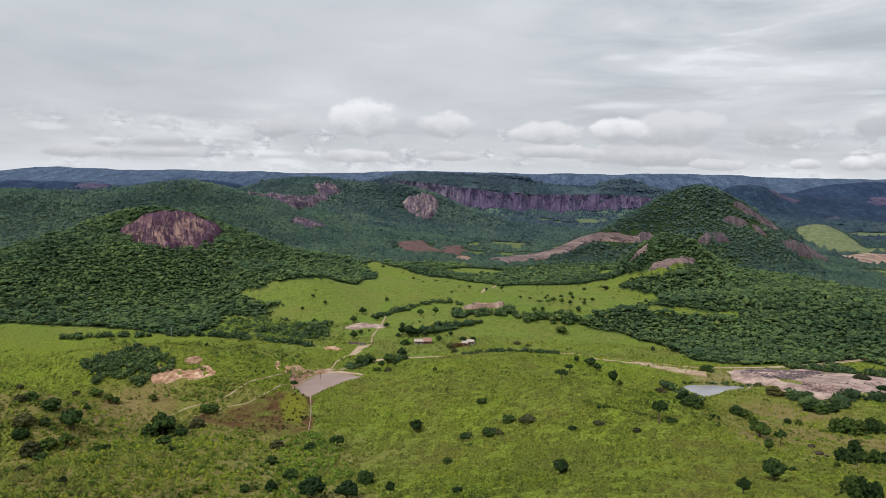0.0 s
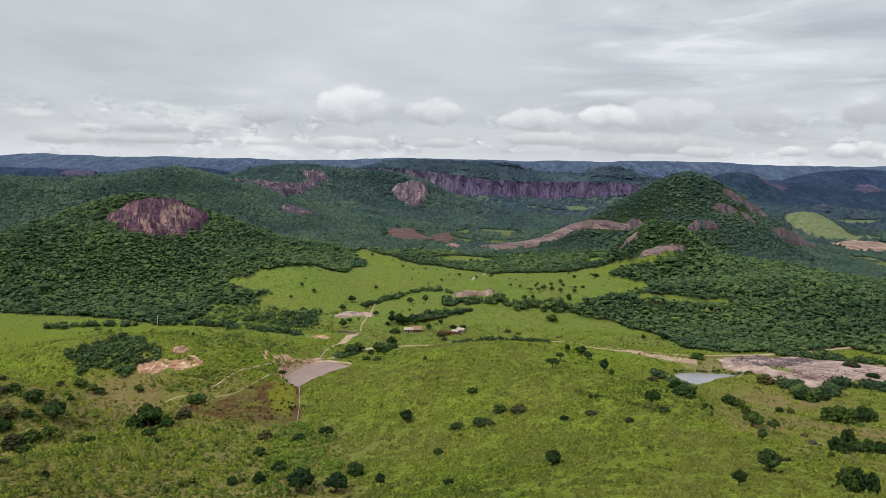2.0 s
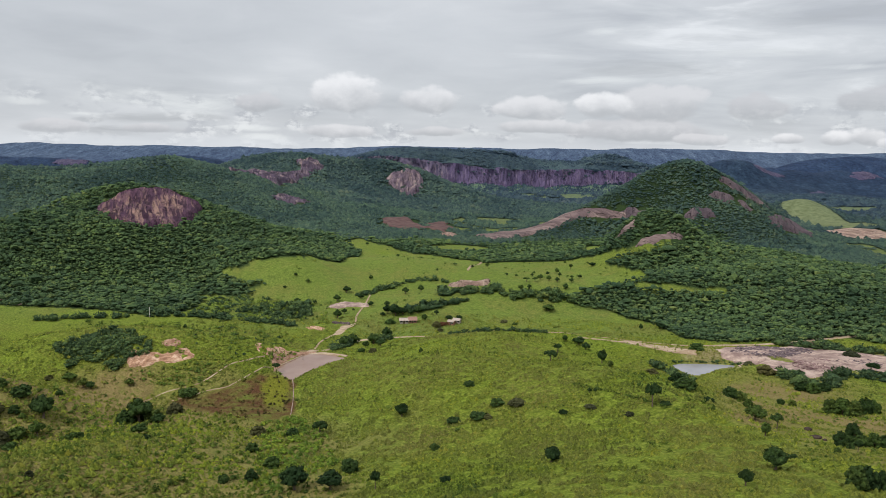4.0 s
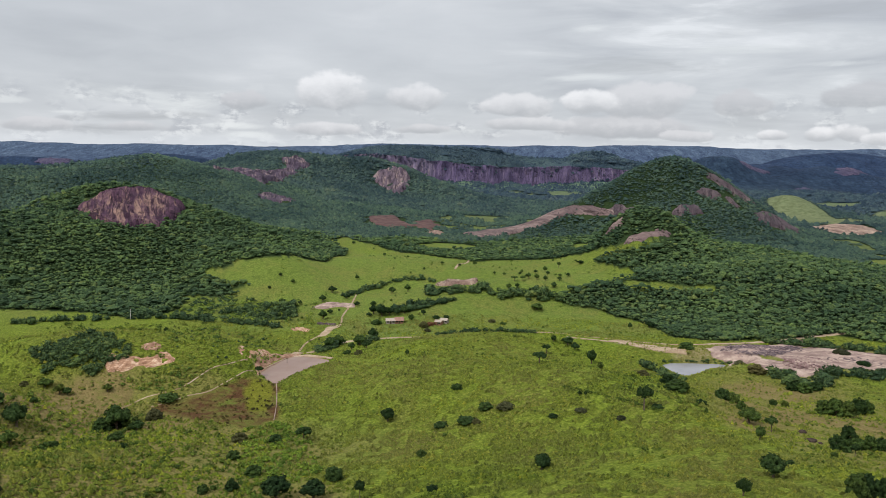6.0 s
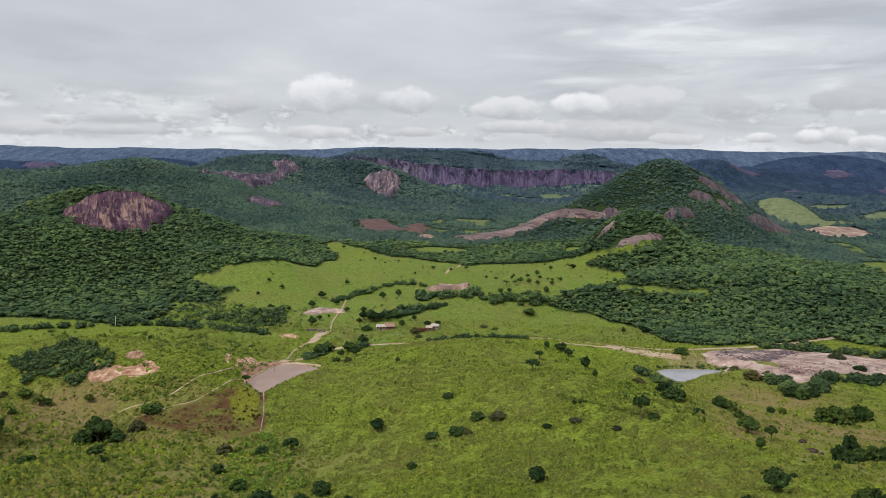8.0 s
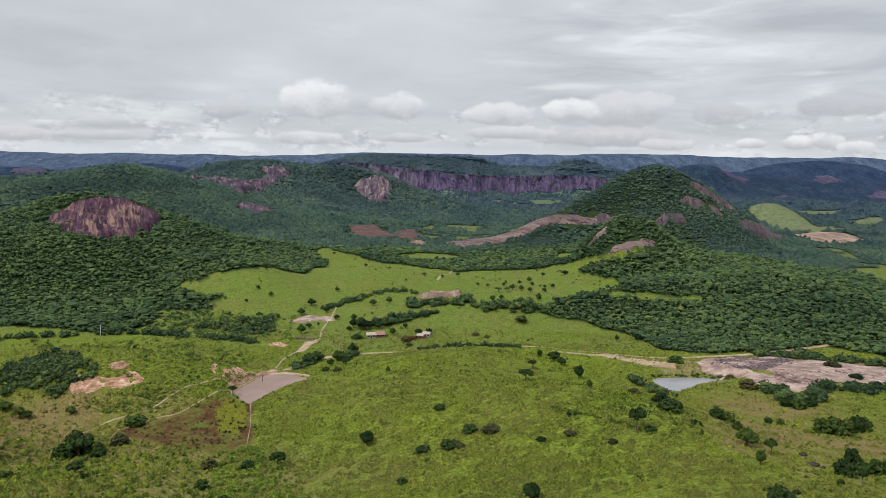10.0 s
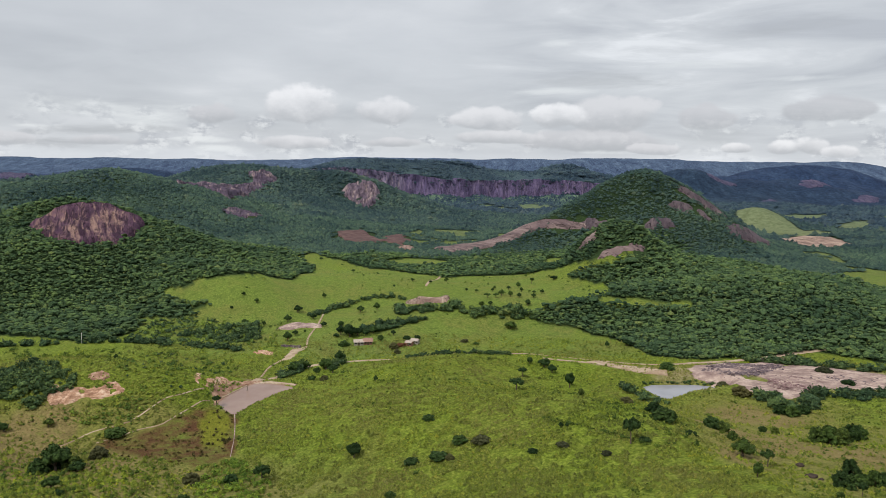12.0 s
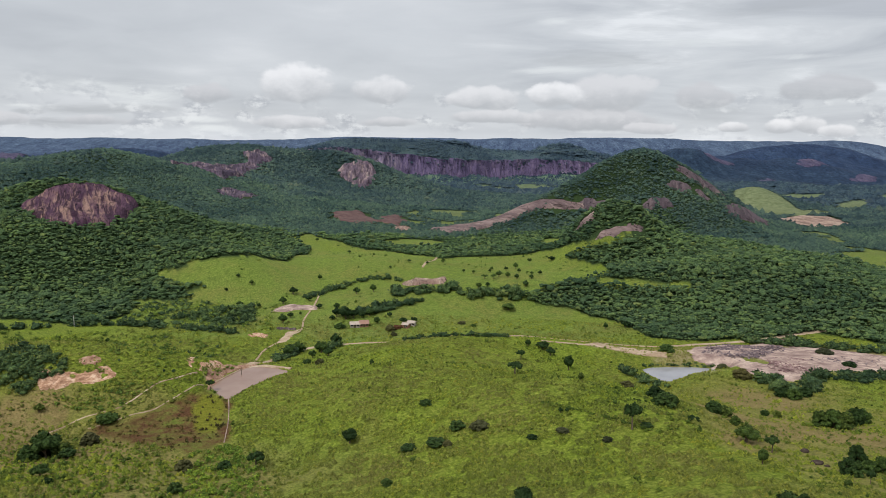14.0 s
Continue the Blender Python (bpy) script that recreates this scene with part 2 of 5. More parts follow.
def ground_z(x, y):
    x, y = np.asarray(x, float), np.asarray(y, float)
    z = np.full(np.broadcast(x, y).shape, VALLEY)
    for cx, cy, high, rx, ry, a, p in HILLS:
        c, s = math.cos(a), math.sin(a)
        u, w = ((x - cx) * c + (y - cy) * s) / rx, (-(x - cx) * s + (y - cy) * c) / ry
        z = z + high * np.exp(-(u * u + w * w) ** p)
    r = np.hypot(x, y)
    z = z + fbm(x, y, 46.0, 3, 3) * 0.7 * np.clip(r / 300, 0.4, 1.0)
    z = z + fbm(x, y, 170.0, 11, 4) * 3.2 * np.clip((r - 560) / 500, 0, 1.6)
    # long wooded spurs on the far side of the valley
    z = z + -np.abs(fbm(x, 0.7 * y, 620.0, 17, 4)) * 55.0 * np.clip((r - 2150) / 350, 0, 1) * np.clip((3900 - r) / 500, 0, 1)
    for poly, level in ((POND, POND_Z), (LAKE, LAKE_Z)):
        near = (np.abs(x - poly[0][0]) < 90) & (np.abs(y - poly[0][1]) < 90)
        if near.any():
            d = signed(poly, x[near], y[near])
            k = np.clip((d + 9) / 9, 0, 1)
            k = k * k * (3 - 2 * k)
            z[near] = z[near] * (1 - k) + (level + np.where(d > 0, -0.25 - 0.25 * np.minimum(d, 4), -d * 0.09)) * k
    return z


def gz(x, y):
    return float(ground_z(np.array([x]), np.array([y]))[0])


# ---- land cover ----
PASTURE = [(-1500, 470), (-251, 466), (-214, 459), (-192, 452), (-170, 447), (-156, 446), (-147, 458), (-144, 480), (-147, 505), (-131, 499), (-117, 497), (-111, 509), (-138, 524), (-152, 535), (-147, 541), (-135, 538), (-120, 537), (-105, 543), (-92, 550), (-67, 575),
           (-62, 640), (-62, 700), (-88, 760), (-74, 787), (-44, 748), (-15, 711), (17, 690), (51, 655), (88, 660), (137, 652),
           (151, 609), (168, 592), (203, 585), (175, 578), (152, 592), (145, 590), (164, 555), (153, 506), (133, 492), (103, 478),
           (92, 467), (97, 461), (117, 455), (135, 434), (141, 393), (154, 382), (204, 390), (230, 397), (255, 372), (1500, 372),
           (1500, -1500), (-1500, -1500)]
STRIP = [(137, 493), (156, 491), (202, 488), (197, 478), (168, 481), (139, 483)]
TONGUE = [(483, 860), (520, 867), (502, 796), (490, 726), (496, 706), (470, 660), (416, 595), (410, 622), (459, 685), (471, 747), (479, 811)]
FIELD_STRIP = [(579, 1049), (638, 1090), (758, 1208), (866, 1277), (825, 1217), (742, 1166), (618, 1043)]
GREEN_HILL = [(560, 1085), (596, 1170), (600, 1240), (630, 1300), (660, 1300), (680, 1258), (682, 1205), (665, 1140), (630, 1090)]
VALLEY_MEADOW = [(600, 1095), (698, 1180), (807, 1255), (987, 1420), (1060, 1470), (1010, 1400), (795, 1210), (690, 1120), (620, 1040)]
MARSH = [(-56, 304), (-51, 285), (-48, 264), (-52, 259), (-58, 255), (-66, 261), (-85, 268), (-98, 281), (-90, 285), (-78, 293), (-70, 300), (-63, 305)]

EARTH = [(-125, 307), (-124, 311), (-117, 311), (-112, 308), (-105, 309), (-104, 312), (-100, 312), (-96, 308), (-103, 304), (-111, 303), (-118, 301), (-121, 301)]
QUARRY = [(138, 345), (152, 362), (166, 374), (194, 377), (214, 368), (240, 356), (250, 335), (225, 322), (194, 319), (181, 316), (160, 294), (147, 298), (143, 318), (136, 330)]
ROAD = [(-54, 340), (-47, 365), (-38, 383), (-25, 389), (-8, 388), (14, 376), (32, 364), (48, 358), (77, 364), (105, 358), (132, 360), (160, 376), (204, 388), (240, 398)]

BROWN_PLOT = [(186, 384), (204, 387), (214, 382), (200, 376), (188, 378)]


def blob(x, y, cx, cy, rx, ry, turn=0.0, rough=0.35):
    """1 inside a ragged oval, falling to 0 at its edge."""
    c, s = math.cos(radians(turn)), math.sin(radians(turn))
    u, v = ((x - cx) * c + (y - cy) * s) / rx, (-(x - cx) * s + (y - cy) * c) / ry
    d = np.hypot(u, v) + rough * fbm(x, y, max(rx, ry) * 0.5, int(cx) % 97, 4)
    return np.clip((1.15 - d) / 0.3, 0, 1)


def forest_cover(x, y):
    wob = 0.35 * np.clip(np.hypot(x, y) / 500, 0.5, 3)
    jx, jy = x + fbm(x, y, 14, 21, 3) * 4 * wob, y + fbm(x, y, 14, 22, 3) * 8 * wob
    wood = ~inside(PASTURE, jx, jy) & ~inside(STRIP, jx, jy)
    glade = np.maximum.reduce([blob(x, y, 610, 1080, 60, 45, 20), blob(x, y, 455, 670, 45, 34, 45, 0.2), blob(x, y, 158, 690, 10, 45, -8, 0.2), 
                               blob(x, y, 820, 1420, 160, 60, 30), blob(x, y, 330, 425, 60, 14, 20) * (x > 295), blob(x, y, 36, 745, 30, 24, -5, 0.2)])
    meadow = ((blob(x, y, 270, 1690, 215, 115, -10) > 0.3) & (fbm(x, y, 35, 33, 3) > -0.32)) | ((blob(x, y, 95, 960, 60, 110, -15) > 0.3) & (fbm(x, y, 20, 35, 3) > 0.12))
    shrubland = (blob(x, y, -120, 478, 60, 26) > 0.3) & (fbm(x, y, 16, 34, 3) > 0.1)
    return wood & ~(inside(TONGUE, jx, jy) & (fbm(x, y, 22, 38, 3) > -0.25)) & ~inside(FIELD_STRIP, jx, jy) & ~inside(GREEN_HILL, x, y) & ~(inside(VALLEY_MEADOW, jx, jy + 12 * fbm(x, y, 60, 37, 3)) & (fbm(x, y, 45, 39, 3) > 0)) & (glade < 0.5) & ~meadow & ~shrubland


def dry_cover(x, y):
    """Worn, yellowed grass, 0 to 1."""
    return np.clip(blob(x, y, -112, 274, 40, 26) * 0.5 + blob(x, y, -124, 286, 16, 16) * 0.5 + blob(x, y, 135, 285, 45, 20) * 0.35 + blob(x, y, 133, 274, 13, 16, 0, 0.25) * 0.6
                   + blob(x, y, -85, 205, 70, 65) * 0.75 + blob(x, y, 122, 185, 42, 52) * 0.55 + blob(x, y, 135, 235, 45, 40) * 0.45, 0, 1)


# ---- materials ----
def material(name):
    m = bpy.data.materials.new(name)
    m.use_nodes = True
    nt = m.node_tree
    bsdf = nt.nodes["Principled BSDF"]
    bsdf.inputs["Specular IOR Level"].default_value = 0.08
    return m, nt, bsdf


class Maker:
    """Short ways to add shader nodes."""

    def __init__(self, nt):
        self.nt = nt
        self.pos = nt.nodes.new("ShaderNodeNewGeometry").outputs["Position"]

    def link(self, a, b):
        self.nt.links.new(a, b)

    def put(self, socket, v):
        if isinstance(v, (int, float)):
            socket.default_value = v
        elif isinstance(v, tuple):
            socket.default_value = (*v, 1) if len(v) == 3 and socket.type == "RGBA" else v
        else:
            self.link(v, socket)

    def stretch(self, sx, sy, sz):
        n = self.nt.nodes.new("ShaderNodeVectorMath")
        n.operation = "MULTIPLY"
        n.inputs[1].default_value = (sx, sy, sz)
        self.link(self.pos, n.inputs[0])
        return n.outputs[0]

    def noise(self, scale, detail=4, rough=0.55, vec=None, distort=0.0):
        n = self.nt.nodes.new("ShaderNodeTexNoise")
        for k, v in (("Scale", scale), ("Detail", detail), ("Roughness", rough), ("Distortion", distort)):
            n.inputs[k].default_value = v
        self.link(vec or self.pos, n.inputs["Vector"])
        return n.outputs["Fac"]

    def cells(self, scale, vec=None, out="Distance"):
        n = self.nt.nodes.new("ShaderNodeTexVoronoi")
        n.inputs["Scale"].default_value = scale
        self.link(vec or self.pos, n.inputs["Vector"])
        return n.outputs[out]

    def ramp(self, v, *stops):
        n = self.nt.nodes.new("ShaderNodeValToRGB")
        e = n.color_ramp.elements
        while len(e) < len(stops):
            e.new(0.5)
        for el, (p, c) in zip(e, stops):
            el.position, el.color = p, (*c, 1) if isinstance(c, tuple) else (c, c, c, 1)
        self.link(v, n.inputs[0])
        return n.outputs[0]

    def mix(self, f, a, b, kind="MIX"):
        n = self.nt.nodes.new("ShaderNodeMix")
        n.data_type, n.blend_type = "RGBA", kind
        self.put(n.inputs[0], f), self.put(n.inputs[6], a), self.put(n.inputs[7], b)
        return n.outputs[2]

    def math(self, op, a, b=0.0, clamp=False):
        n = self.nt.nodes.new("ShaderNodeMath")
        n.operation, n.use_clamp = op, clamp
        self.put(n.inputs[0], a), self.put(n.inputs[1], b)
        return n.outputs[0]

    def bump(self, h, strength, distance, bsdf):
        n = self.nt.nodes.new("ShaderNodeBump")
        n.inputs["Strength"].default_value, n.inputs["Distance"].default_value = strength, distance
        self.link(h, n.inputs["Height"])
        self.link(n.outputs[0], bsdf.inputs["Normal"])

    def attribute(self, name):
        n = self.nt.nodes.new("ShaderNodeAttribute")
        n.attribute_name = name
        sep = self.nt.nodes.new("ShaderNodeSeparateColor")
        self.link(n.outputs["Color"], sep.inputs[0])
        return sep.outputs

    def island(self):
        return self.nt.nodes["Geometry"].outputs["Random Per Island"]

    def object_random(self):
        return self.nt.nodes.new("ShaderNodeObjectInfo").outputs["Random"]


def ground_material():
    m, nt, b = material("pasture_ground")
    k = Maker(nt)
    wood, dirt, dry = k.attribute("cover")[:3]
    marsh, lush, far_haze = k.attribute("cover_more")[:3]
    big, mid, fine = k.noise(0.022, 5, 0.65), k.noise(0.13, 6, 0.7), k.noise(0.9, 5, 0.65)
    tuft = k.noise(2.0, 3, 0.65, k.stretch(0.7, 1, 1))
    grass = k.ramp(fine, (0.30, (0.074, 0.108, 0.012)), (0.5, (0.156, 0.212, 0.021)), (0.70, (0.250, 0.315, 0.038)))
    olive = k.ramp(fine, (0.30, (0.062, 0.068, 0.014)), (0.5, (0.142, 0.142, 0.030)), (0.72, (0.240, 0.208, 0.072)))
    grass = k.mix(k.ramp(big, (0.38, 0.0), (0.7, 0.5)), grass, olive)
    grass = k.mix(k.ramp(mid, (0.46, 0.0), (0.70, 0.35)), grass, olive)
    grass = k.mix(k.math("MULTIPLY", dry, 0.85), grass, k.ramp(mid, (0.3, (0.165, 0.120, 0.050)), (0.55, (0.250, 0.180, 0.082)), (0.75, (0.15, 0.165, 0.034))))
    meadow = k.ramp(fine, (0.3, (0.084, 0.134, 0.025)), (0.7, (0.210, 0.275, 0.058)))
    meadow = k.mix(k.ramp(k.noise(0.045, 6, 0.7), (0.46, 0.0), (0.62, 0.75)), meadow, k.ramp(fine, (0.3, (0.120, 0.128, 0.030)), (0.7, (0.260, 0.250, 0.078))))
    meadow = k.mix(k.ramp(k.noise(0.22, 5, 0.7), (0.53, 0.0), (0.63, 0.6)), meadow, (0.066, 0.104, 0.024))
    grass = k.mix(k.math("MULTIPLY", lush, 0.78), grass, meadow)
    # dark specks: deep green tufts, and painted shade between the clumps
    grass = k.mix(k.ramp(tuft, (0.54, 0.0), (0.66, 0.45)), grass, (0.044, 0.070, 0.011))
    swamp = k.ramp(mid, (0.40, (0.100, 0.050, 0.024)), (0.48, (0.125, 0.088, 0.030)), (0.56, (0.130, 0.124, 0.030)), (0.66, (0.130, 0.165, 0.028)))
    swamp = k.mix(lush, swamp, k.ramp(fine, (0.3, (0.115, 0.125, 0.014)), (0.7, (0.205, 0.205, 0.026))))
    grass = k.mix(marsh, grass, swamp)
    # forest floor, kept dark to stand in for shade between the crowns
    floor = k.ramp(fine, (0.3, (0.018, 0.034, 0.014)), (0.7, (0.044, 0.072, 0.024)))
    # wooded ground turns blue, then paler, with distance: aerial haze in its colour
    ridge = k.ramp(far_haze, (0.0, (0.030, 0.055, 0.034)), (0.25, (0.026, 0.047, 0.058)), (0.5, (0.019, 0.035, 0.068)), (0.7, (0.021, 0.038, 0.080)), (0.88, (0.033, 0.053, 0.102)), (1.0, (0.058, 0.086, 0.138)))
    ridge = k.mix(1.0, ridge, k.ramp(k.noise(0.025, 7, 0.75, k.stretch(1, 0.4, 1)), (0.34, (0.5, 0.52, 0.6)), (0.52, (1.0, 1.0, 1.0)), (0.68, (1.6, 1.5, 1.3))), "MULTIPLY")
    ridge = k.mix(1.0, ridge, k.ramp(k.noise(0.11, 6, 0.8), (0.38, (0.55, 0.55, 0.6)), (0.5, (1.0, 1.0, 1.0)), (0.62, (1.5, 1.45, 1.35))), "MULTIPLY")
    floor = k.mix(k.ramp(far_haze, (0.10, 0.0), (0.22, 1.0)), floor, ridge)
    # far meadows are dulled and blued for haze too
    grass = k.mix(k.ramp(far_haze, (0.0, 0.0), (0.08, 0.85), (0.4, 0.95)), grass, k.mix(k.ramp(mid, (0.4, 0.0), (0.6, 0.7)), k.ramp(far_haze, (0.05, (0.120, 0.155, 0.052)), (0.16, (0.180, 0.205, 0.112)), (0.3, (0.112, 0.160, 0.094)), (0.5, (0.042, 0.068, 0.070))), (0.075, 0.090, 0.050)))
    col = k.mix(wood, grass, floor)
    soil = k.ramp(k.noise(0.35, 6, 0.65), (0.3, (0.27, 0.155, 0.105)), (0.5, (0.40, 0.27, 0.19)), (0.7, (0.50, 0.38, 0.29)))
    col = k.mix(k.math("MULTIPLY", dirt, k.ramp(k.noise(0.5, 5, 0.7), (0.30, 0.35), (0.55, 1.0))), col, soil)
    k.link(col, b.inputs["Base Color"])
    b.inputs["Roughness"].default_value = 0.95
    h = k.math("ADD", k.math("MULTIPLY", fine, 0.6), k.math("MULTIPLY", k.ramp(tuft, (0.45, 0.0), (0.66, 1.0)), 0.8))
    k.bump(h, 0.9, 0.55, b)
    return m


def foliage_material(name, dark, mid_c, light, random_by_object=False):
    m, nt, b = material(name)
    k = Maker(nt)
    r = k.object_random() if random_by_object else k.island()
    leaf = k.noise(1.3, 4, 0.7)
    base = k.ramp(leaf, (0.30, dark), (0.52, mid_c), (0.74, light))
    # broad random leaf tones, the bluish dark end deepened to suggest shaded valleys
    patch = k.ramp(k.noise(0.012, 4, 0.6), (0.36, (0.60, 0.68, 0.78)), (0.52, (1.0, 1.0, 1.0)), (0.68, (1.28, 1.25, 1.08)))
    base = k.mix(1.0, base, patch, "MULTIPLY")
    tone = k.ramp(r, (0.0, (0.50, 0.56, 0.60)), (0.5, (1.0, 1.0, 1.0)), (0.85, (1.4, 1.3, 1.05)), (0.95, (1.3, 1.15, 0.95)), (1.0, (1.9, 1.45, 1.1)))
    k.link(k.mix(1.0, base, tone, "MULTIPLY"), b.inputs["Base Color"])
    b.inputs["Roughness"].default_value = 0.75
    k.bump(k.noise(0.9, 5, 0.75), 1.0, 1.6, b)
    return m


def bark_material():
    m, nt, b = material("tree_bark")
    k = Maker(nt)
    k.link(k.ramp(k.noise(3.0, 5, 0.6, k.stretch(1, 1, 0.25)), (0.3, (0.07, 0.05, 0.035)), (0.7, (0.20, 0.16, 0.12))), b.inputs["Base Color"])
    b.inputs["Roughness"].default_value = 0.9
    return m


def rock_material(name, deep, body, pale, streak=0.8, fall=0.0, heart=None):
    """Streaked rock; fall: degrees by which its fall line swings from the y axis to the west;
    heart: (x, y, half width, half depth) of a paler, weathered patch."""
    m, nt, b = material(name)
    k = Maker(nt)
    spin = nt.nodes.new("ShaderNodeVectorRotate")
    spin.rotation_type = "Z_AXIS"
    spin.inputs["Angle"].default_value = -radians(fall)
    k.link(k.pos, spin.inputs["Vector"])
    if heart:
        shift = nt.nodes.new("ShaderNodeMapping")
        shift.vector_type = "POINT"
        shift.inputs["Location"].default_value = (-heart[0] / heart[2], -heart[1] / heart[3], 0)
        shift.inputs["Scale"].default_value = (1 / heart[2], 1 / heart[3], 0)
        k.link(k.pos, shift.inputs["Vector"])
        span = nt.nodes.new("ShaderNodeVectorMath")
        span.operation = "LENGTH"
        k.link(shift.outputs[0], span.inputs[0])
        worn = k.math("SUBTRACT", 1.0, span.outputs["Value"], True)
    k.pos = spin.outputs[0]
    col = k.ramp(k.noise(0.06, 6, 0.65, k.stretch(1.0, 0.35, 0.6)), (0.40, deep), (0.56, body), (0.74, pale))
    runs = k.noise(0.30, 5, 0.7, k.stretch(1.0, 0.10, 0.14), 0.6)
    tan = k.noise(0.17, 5, 0.65, k.stretch(1.0, 0.14, 0.2), 0.6)
    col = k.mix(k.math("MULTIPLY", k.ramp(tan, (0.55, 0.0), (0.64, 1.0)), streak), col, pale)
    if heart:
        col = k.mix(k.math("MULTIPLY", k.ramp(worn, (0.0, 0.0), (0.5, 1.0)), k.ramp(tan, (0.46, 0.0), (0.60, 0.9))), col, tuple(c * 1.1 for c in pale))
    col = k.mix(k.math("MULTIPLY", k.ramp(runs, (0.50, 0.0), (0.58, 1.0)), streak), col, tuple(c * 0.45 for c in deep))
    col = k.mix(k.ramp(k.noise(0.5, 6, 0.75), (0.35, 0.0), (0.75, 0.55)), col, body)
    k.link(col, b.inputs["Base Color"])
    b.inputs["Roughness"].default_value = 0.85
    crack = k.ramp(k.noise(0.11, 4, 0.6, k.stretch(1.0, 0.3, 0.5), 0.8), (0.485, 1.0), (0.5, 0.0), (0.515, 1.0))
    col = k.mix(1.0, col, k.mix(0.75, (1.0, 1.0, 1.0), crack), "MULTIPLY")
    k.link(col, b.inputs["Base Color"])
    k.bump(k.math("ADD", k.noise(0.22, 8, 0.7), k.math("ADD", k.math("MULTIPLY", runs, 0.9), k.math("MULTIPLY", crack, 0.25))), 1.0, 3.0, b)
    return m


def earth_material(name, deep, body, pale, scale=0.3, bands=0.0):
    m, nt, b = material(name)
    k = Maker(nt)
    col = k.ramp(k.noise(scale, 7, 0.68), (0.32, deep), (0.5, body), (0.68, pale))
    col = k.mix(k.ramp(k.noise(scale * 5, 5, 0.7), (0.45, 0.0), (0.75, 0.5)), col, deep)
    if bands:
        col = k.mix(k.ramp(k.noise(bands, 5, 0.7, k.stretch(0.35, 1.0, 0.5), 0.5), (0.50, 0.0), (0.60, 0.75)), col, deep)
    k.link(col, b.inputs["Base Color"])
    b.inputs["Roughness"].default_value = 0.92
    k.bump(k.noise(scale * 4, 6, 0.7), 0.7, 0.5, b)
    return m


def water_material(name, tint, clear):
    m, nt, b = material(name)
    k = Maker(nt)
    k.link(k.ramp(k.noise(0.08, 4), (0.35, tint), (0.65, clear)), b.inputs["Base Color"])
    b.inputs["Roughness"].default_value, b.inputs["IOR"].default_value, b.inputs["Specular IOR Level"].default_value = 0.08, 1.33, 0.5
    k.bump(k.noise(1.2, 3), 0.06, 0.1, b)
    return m


def plain_material(name, low, high, scale, rough=0.8):
    m, nt, b = material(name)
    k = Maker(nt)
    k.link(k.ramp(k.noise(scale, 5, 0.65), (0.3, low), (0.7, high)), b.inputs["Base Color"])
    b.inputs["Roughness"].default_value = rough
    return m


def tuft_material():
    """Grass clumps, fresh or yellowing with the pasture round them."""
    # a little lighter than the ground, to stand in for lit tops
    m = foliage_material("grass_tufts", (0.084, 0.122, 0.014), (0.164, 0.220, 0.024), (0.262, 0.322, 0.046))
    b = m.node_tree.nodes["Principled BSDF"]
    k = Maker(m.node_tree)
    fresh = b.inputs["Base Color"].links[0].from_socket
    faded = k.ramp(k.noise(1.3, 4, 0.7), (0.30, (0.090, 0.090, 0.020)), (0.7, (0.250, 0.225, 0.075)))
    k.link(k.mix(k.math("MULTIPLY", k.ramp(k.noise(0.022, 5, 0.65), (0.38, 0.05), (0.66, 0.75)), 1.0), fresh, faded), b.inputs["Base Color"])
    return m


MAT_GROUND = ground_material()
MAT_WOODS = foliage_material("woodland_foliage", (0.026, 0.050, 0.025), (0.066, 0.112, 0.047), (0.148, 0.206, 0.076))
# bluer leaves the farther the woods: haze put into these three colours
MAT_HAZED_HILL_WOODS = foliage_material("hazed_hill_foliage", (0.018, 0.037, 0.033), (0.047, 0.083, 0.065), (0.106, 0.152, 0.106))
MAT_HAZED_UPLAND_WOODS = foliage_material("hazed_upland_foliage", (0.017, 0.034, 0.036), (0.040, 0.070, 0.067), (0.084, 0.122, 0.108))
MAT_HAZED_FAR_WOODS = foliage_material("hazed_far_foliage", (0.016, 0.031, 0.048), (0.036, 0.061, 0.083), (0.064, 0.095, 0.115))
MAT_TREE = foliage_material("tree_foliage", (0.019, 0.038, 0.014), (0.046, 0.084, 0.024), (0.102, 0.156, 0.041), True)
MAT_SCRUB = foliage_material("scrub_foliage", (0.048, 0.080, 0.016), (0.100, 0.150, 0.026), (0.170, 0.225, 0.044))
MAT_BRUSH = foliage_material("green_brush", (0.068, 0.112, 0.020), (0.146, 0.212, 0.038), (0.245, 0.315, 0.068))
MAT_LUSH = foliage_material("lush_growth", (0.085, 0.145, 0.020), (0.170, 0.260, 0.036), (0.270, 0.370, 0.062))
MAT_REED = foliage_material("marsh_reeds", (0.050, 0.040, 0.014), (0.110, 0.088, 0.028), (0.150, 0.140, 0.040))
MAT_RUSSET = foliage_material("russet_foliage", (0.050, 0.022, 0.014), (0.105, 0.050, 0.030), (0.160, 0.085, 0.050), True)
MAT_BARK = bark_material()
MAT_GNEISS = rock_material("streaked_rock", (0.048, 0.024, 0.046), (0.104, 0.054, 0.080), (0.310, 0.195, 0.150), 0.9, 20.6, (-252, 662, 36, 60))
MAT_CONE = rock_material("cone_hill_rock", (0.066, 0.050, 0.060), (0.120, 0.090, 0.100), (0.240, 0.180, 0.165), 0.35, -20.0)
MAT_CLIFF = rock_material("purple_cliff_rock", (0.056, 0.042, 0.066), (0.114, 0.084, 0.116), (0.340, 0.250, 0.225), 0.8, 10.0)
